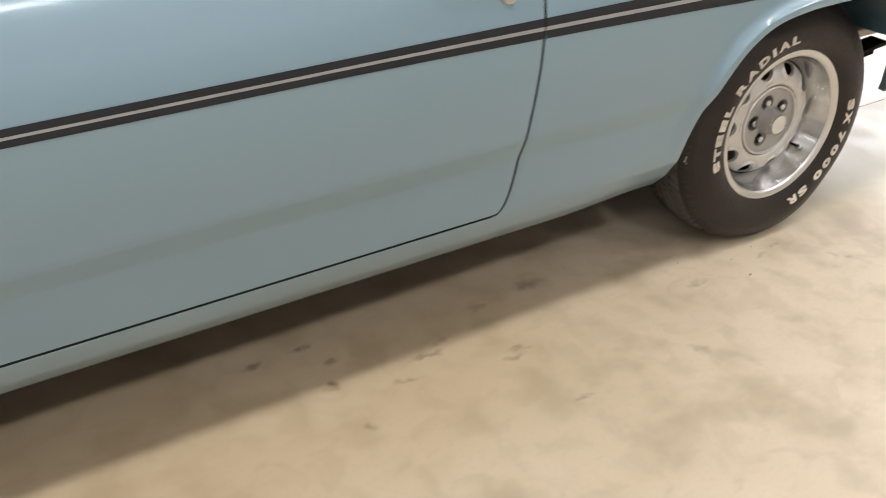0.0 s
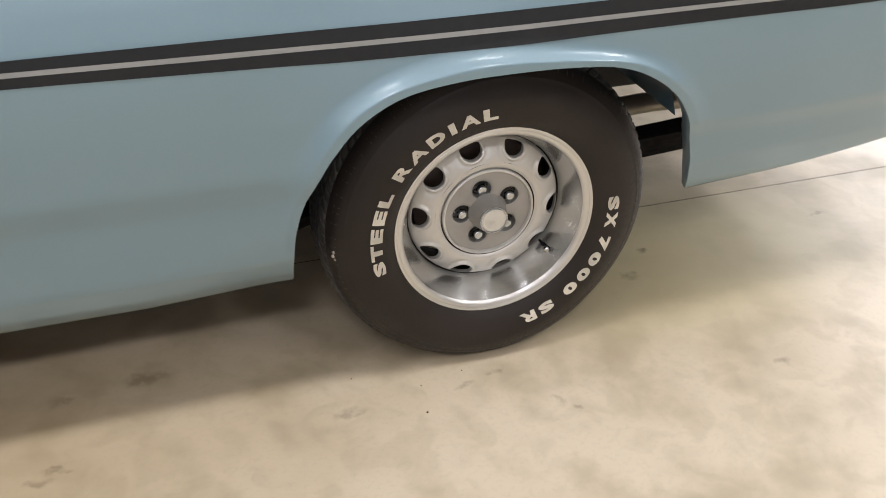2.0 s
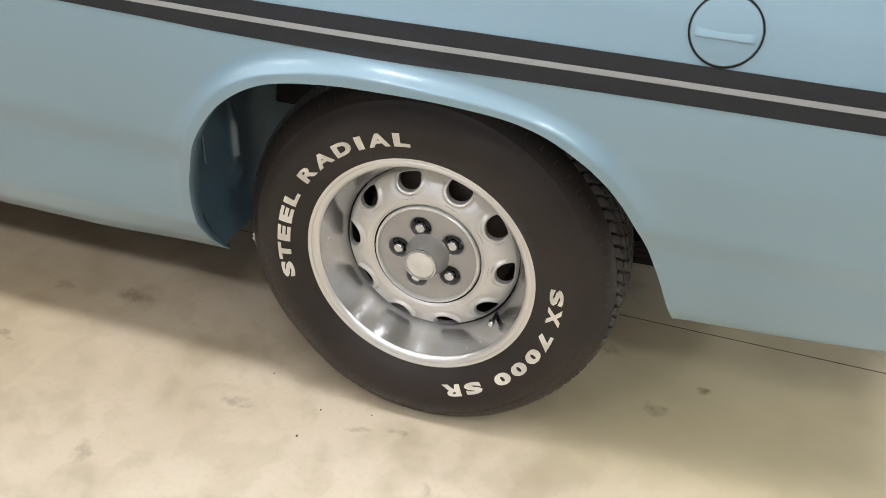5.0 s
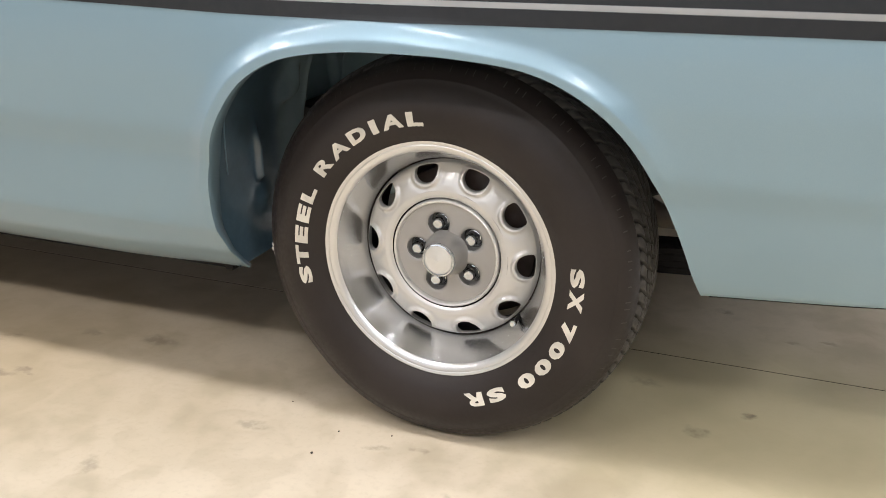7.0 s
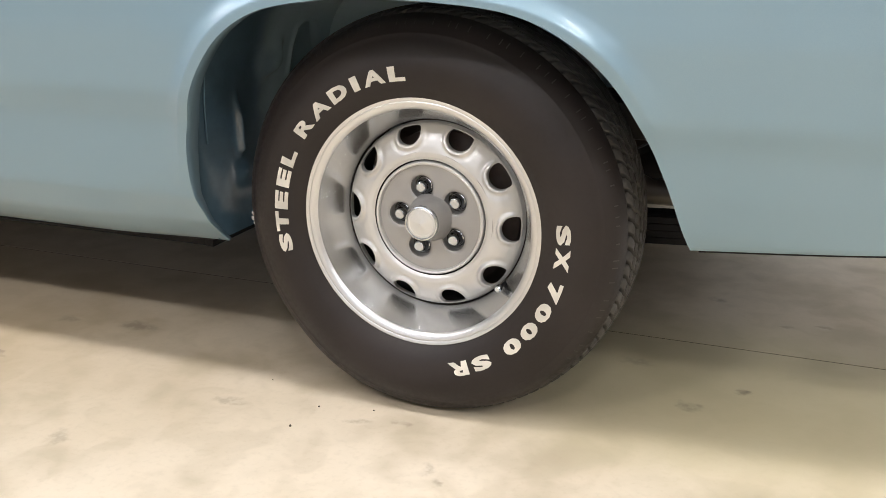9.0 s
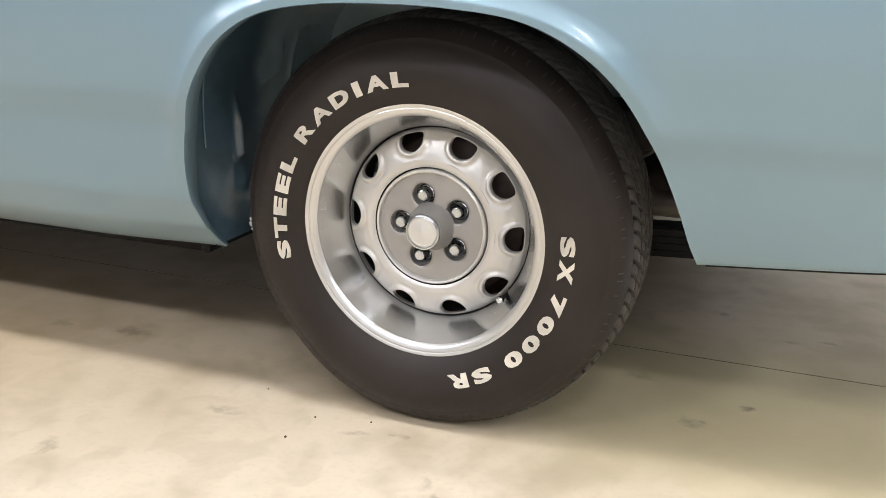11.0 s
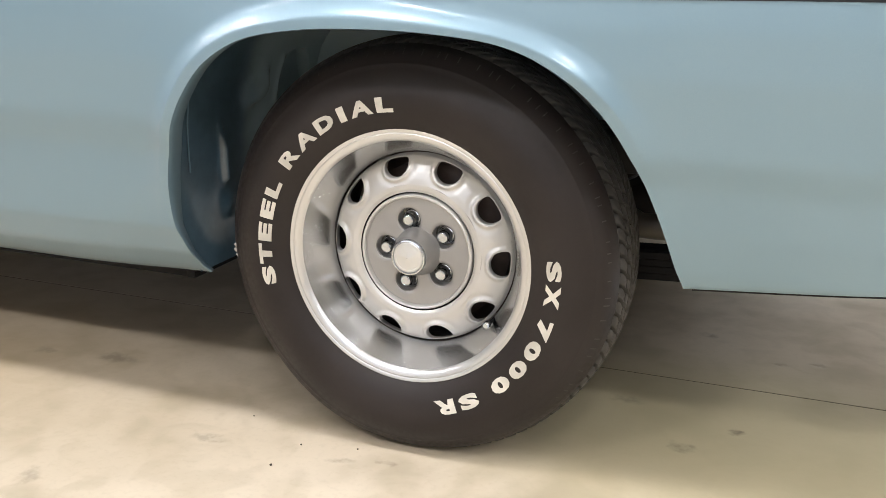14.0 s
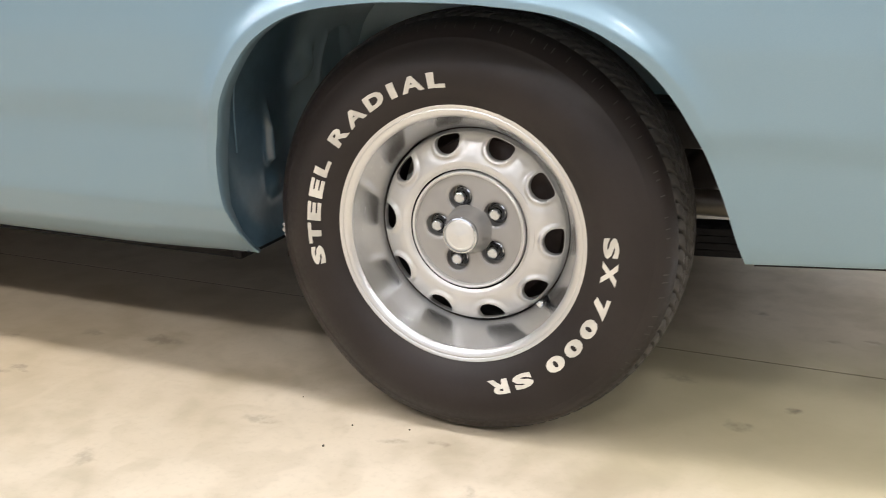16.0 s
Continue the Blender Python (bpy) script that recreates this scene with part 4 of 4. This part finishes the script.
for deg, r, size in ((182.6, .3035, .0042), (184.2, .3050, .0050), (185.6, .3030, .0030)):
    bm = bmesh.new()
    bmesh.ops.create_icosphere(bm, subdivisions=2, radius=size)
    y = float(np.interp(r, [p[0] for p in SIDEWALL[12:]], [p[1] for p in SIDEWALL[12:]]))
    for v in bm.verts:
        v.co = v.co * (1 + .5 * noise.noise(v.co * 300)) * .8
        v.co.y *= .35
    part("fleck", bm, GREY, rear_tyre, "small pale fleck on the tyre", at=Matrix.Translation((r * math.cos(radians(deg)), y, r * math.sin(radians(deg)))))

# ---- fittings on the side ----
FX, FZ = .402, .789


def lean(x, z):
    """Pose of a round fitting that sits on the side."""
    n = Vector((side_y(x + .03, z) - side_y(x - .03, z), -0.06, 0)) + Vector((0, 0, (side_y(x, z + .03) - side_y(x, z - .03))))
    tilt = math.atan2(side_y(x, z + .03) - side_y(x, z - .03), 0.06)
    return Matrix.Translation((x, side_y(x, z), z)) @ Matrix.Rotation(-tilt, 4, "X")


cap_at = lean(FX, FZ)
bm = revolve([(.0416, .004), (.0419, -.0014), (.0440, -.0014), (.0444, .004)], 72)
for v in bm.verts:
    v.co = cap_at @ v.co
part("filler_gasket", bm, GASKET, car, "dark rubber ring round the filler lid")
bm = revolve([(.0414, .006), (.0414, -.0022), (.0404, -.0034), (.030, -.0046), (.015, -.0052), (0, -.0054)], 72)
for v in bm.verts:
    v.co = cap_at @ v.co
lid = part("filler_lid", bm, PAINT, car, "round light blue fuel filler lid")
bm = bmesh.new()
quads(bm, [[(x, y * .5 * (1 - .8 * sstep(.027, .035, abs(x))) - .0042, z) for x in np.linspace(-.035, .035, 25)] for y, z in ((0, .0060), (-.0020, .0030), (-.0052, -.0040), (-.0054, -.0052), (-.0046, -.0060), (.001, -.0068))])
for v in bm.verts:
    v.co = cap_at @ (v.co + Vector((0, 0, -.004)))
part("grip", bm, PAINT, lid)


def handle():
    hy = side_y(-.93, .86)
    base = part("door_handle", boxed((-1.022, hy - .010, .856), (-1.006, hy + .006, .870), .004), CHROME, door, "chrome pull handle with push button")
    bm = bmesh.new()
    tube(bm, [(-1.024, hy - .006, .856), (-1.018, hy - .024, .854), (-1.000, hy - .032, .854), (-.96, hy - .034, .857), (-.92, hy - .032, .859), (-.895, hy - .026, .861), (-.880, hy - .012, .861)],
         [.0030, .0036, .0032, .0025, .0024, .0026, .0026], 14, 1.2)
    part("pull_bar", bm, CHROME, door, "chrome bar")
    part("button_housing", boxed((-.914, hy - .024, .825), (-.857, hy + .006, .866), .009), DULLCHROME, door, "aged chrome housing")
    part("push_button", boxed((-.902, hy - .027, .834), (-.869, hy - .018, .847), .003), DULLCHROME, door, "aged chrome push button")
    part("button_slot", boxed((-.903, hy - .0245, .8475), (-.868, hy - .018, .856), .002), GASKET, door)
    at = lean(-.8765, .794)
    bm = revolve([(.0150, .004), (.0150, -.0035), (.0140, -.0055), (.0118, -.0060), (.0108, -.0045), (.0100, -.0052), (0, -.0058)], 40)
    for v in bm.verts:
        v.co = at @ v.co
    part("door_lock", bm, DULLCHROME, door, "round aged brass-toned lock")
    bm = bmesh.new()
    box(bm, (-.0012, -.0066, -.005), (.0012, -.004, .005), .0004)
    for v in bm.verts:
        v.co = at @ v.co
    part("key_slot", bm, GASKET, door)


handle()


# ---- body above the sides ----
def deck(name, xa, xb, label):
    bm = bmesh.new()
    rows = []
    for x in np.linspace(xa, xb, 24):
        e = side_y(x, .95)
        rows.append([(x, e + (2 * CAR_MID - 2 * e) * i / 20, .95 + .045 * (1 - (2 * i / 20 - 1) ** 2)) for i in range(21)])
    quads(bm, rows)
    return part(name, bm, PAINT, car, label)


deck("hood", -3.55, -1.72, "light blue hood")
deck("trunk_lid", .55, 1.12, "light blue trunk lid")
for name, x in (("nose_panel", -3.54), ("tail_panel", 1.10)):
    bm = bmesh.new()
    zl = .36
    quads(bm, [[(x, side_y(x, z) + (2 * CAR_MID - 2 * side_y(x, z)) * i / 12, z + (.045 * (1 - (2 * i / 12 - 1) ** 2) if z > .94 else 0)) for i in range(13)] for z in (zl, .5, .65, .8, .9, .95)])
    part(name, bm, PAINT, car)


def greenhouse():
    y0, y1, i0, i1 = .045, 2 * CAR_MID - .045, .26, 2 * CAR_MID - .26
    bm = bmesh.new()
    quads(bm, [[(x, i0 + (i1 - i0) * k / 12, zt + .03 * (1 - (k / 6 - 1) ** 2)) for k in range(13)] for x, zt in ((-1.08, 1.30), (-.8, 1.325), (-.4, 1.325), (-.02, 1.30))])
    thicken(part("roof", bm, PAINT, car, "light blue roof"), .02)
    bm = bmesh.new()
    quads(bm, [[(-1.74 + .66 * t, y0 + .02 + (i0 - y0) * t + (i1 - i0 + 2 * (i0 - y0 - .02) * (1 - t)) * k / 10, .965 + .335 * t + .03 * (1 - (k / 5 - 1) ** 2)) for k in range(11)] for t in (0, .33, .66, 1)])
    part("windscreen", bm, GLASS, car)
    bm = bmesh.new()
    quads(bm, [[(-.02 + .60 * t, i0 + (y0 + .02 - i0) * t + (i1 - i0 + 2 * (i0 - y0 - .02) * t) * k / 10, 1.30 - .335 * t + .03 * (1 - (k / 5 - 1) ** 2)) for k in range(11)] for t in (0, .33, .66, 1)])
    part("rear_window", bm, GLASS, car)
    for a, b in ((y0, i0), (y1, i1)):
        bm = bmesh.new()
        quads(bm, [[(-1.70, a, .952), (-.42, a, .952)], [(-1.08, b, 1.30), (-.36, b, 1.30)]])
        part("side_window", bm, GLASS, car)
        bm = bmesh.new()
        quads(bm, [[(-.415, a, .952), (.58, a, .952)], [(-.355, b, 1.30), (-.02, b, 1.30)]])
        part("sail_panel", bm, PAINT, car)


greenhouse()

# ---- grit on the floor ----
for gx, gy, gr in ((-.17, -.115, .0022), (-.16, -.04, .0016), (-.07, -.02, .0014), (-.285, .02, .0012)):
    bm = bmesh.new()
    bmesh.ops.create_icosphere(bm, subdivisions=1, radius=gr)
    for v in bm.verts:
        v.co = v.co * (1 + 0.4 * noise.noise(v.co * 900)) + Vector((gx, gy, gr * .7))
    tagged(part("grit", bm, GRIT), "tiny dark speck of grit on the concrete floor", "grit", group="grit on the floor")
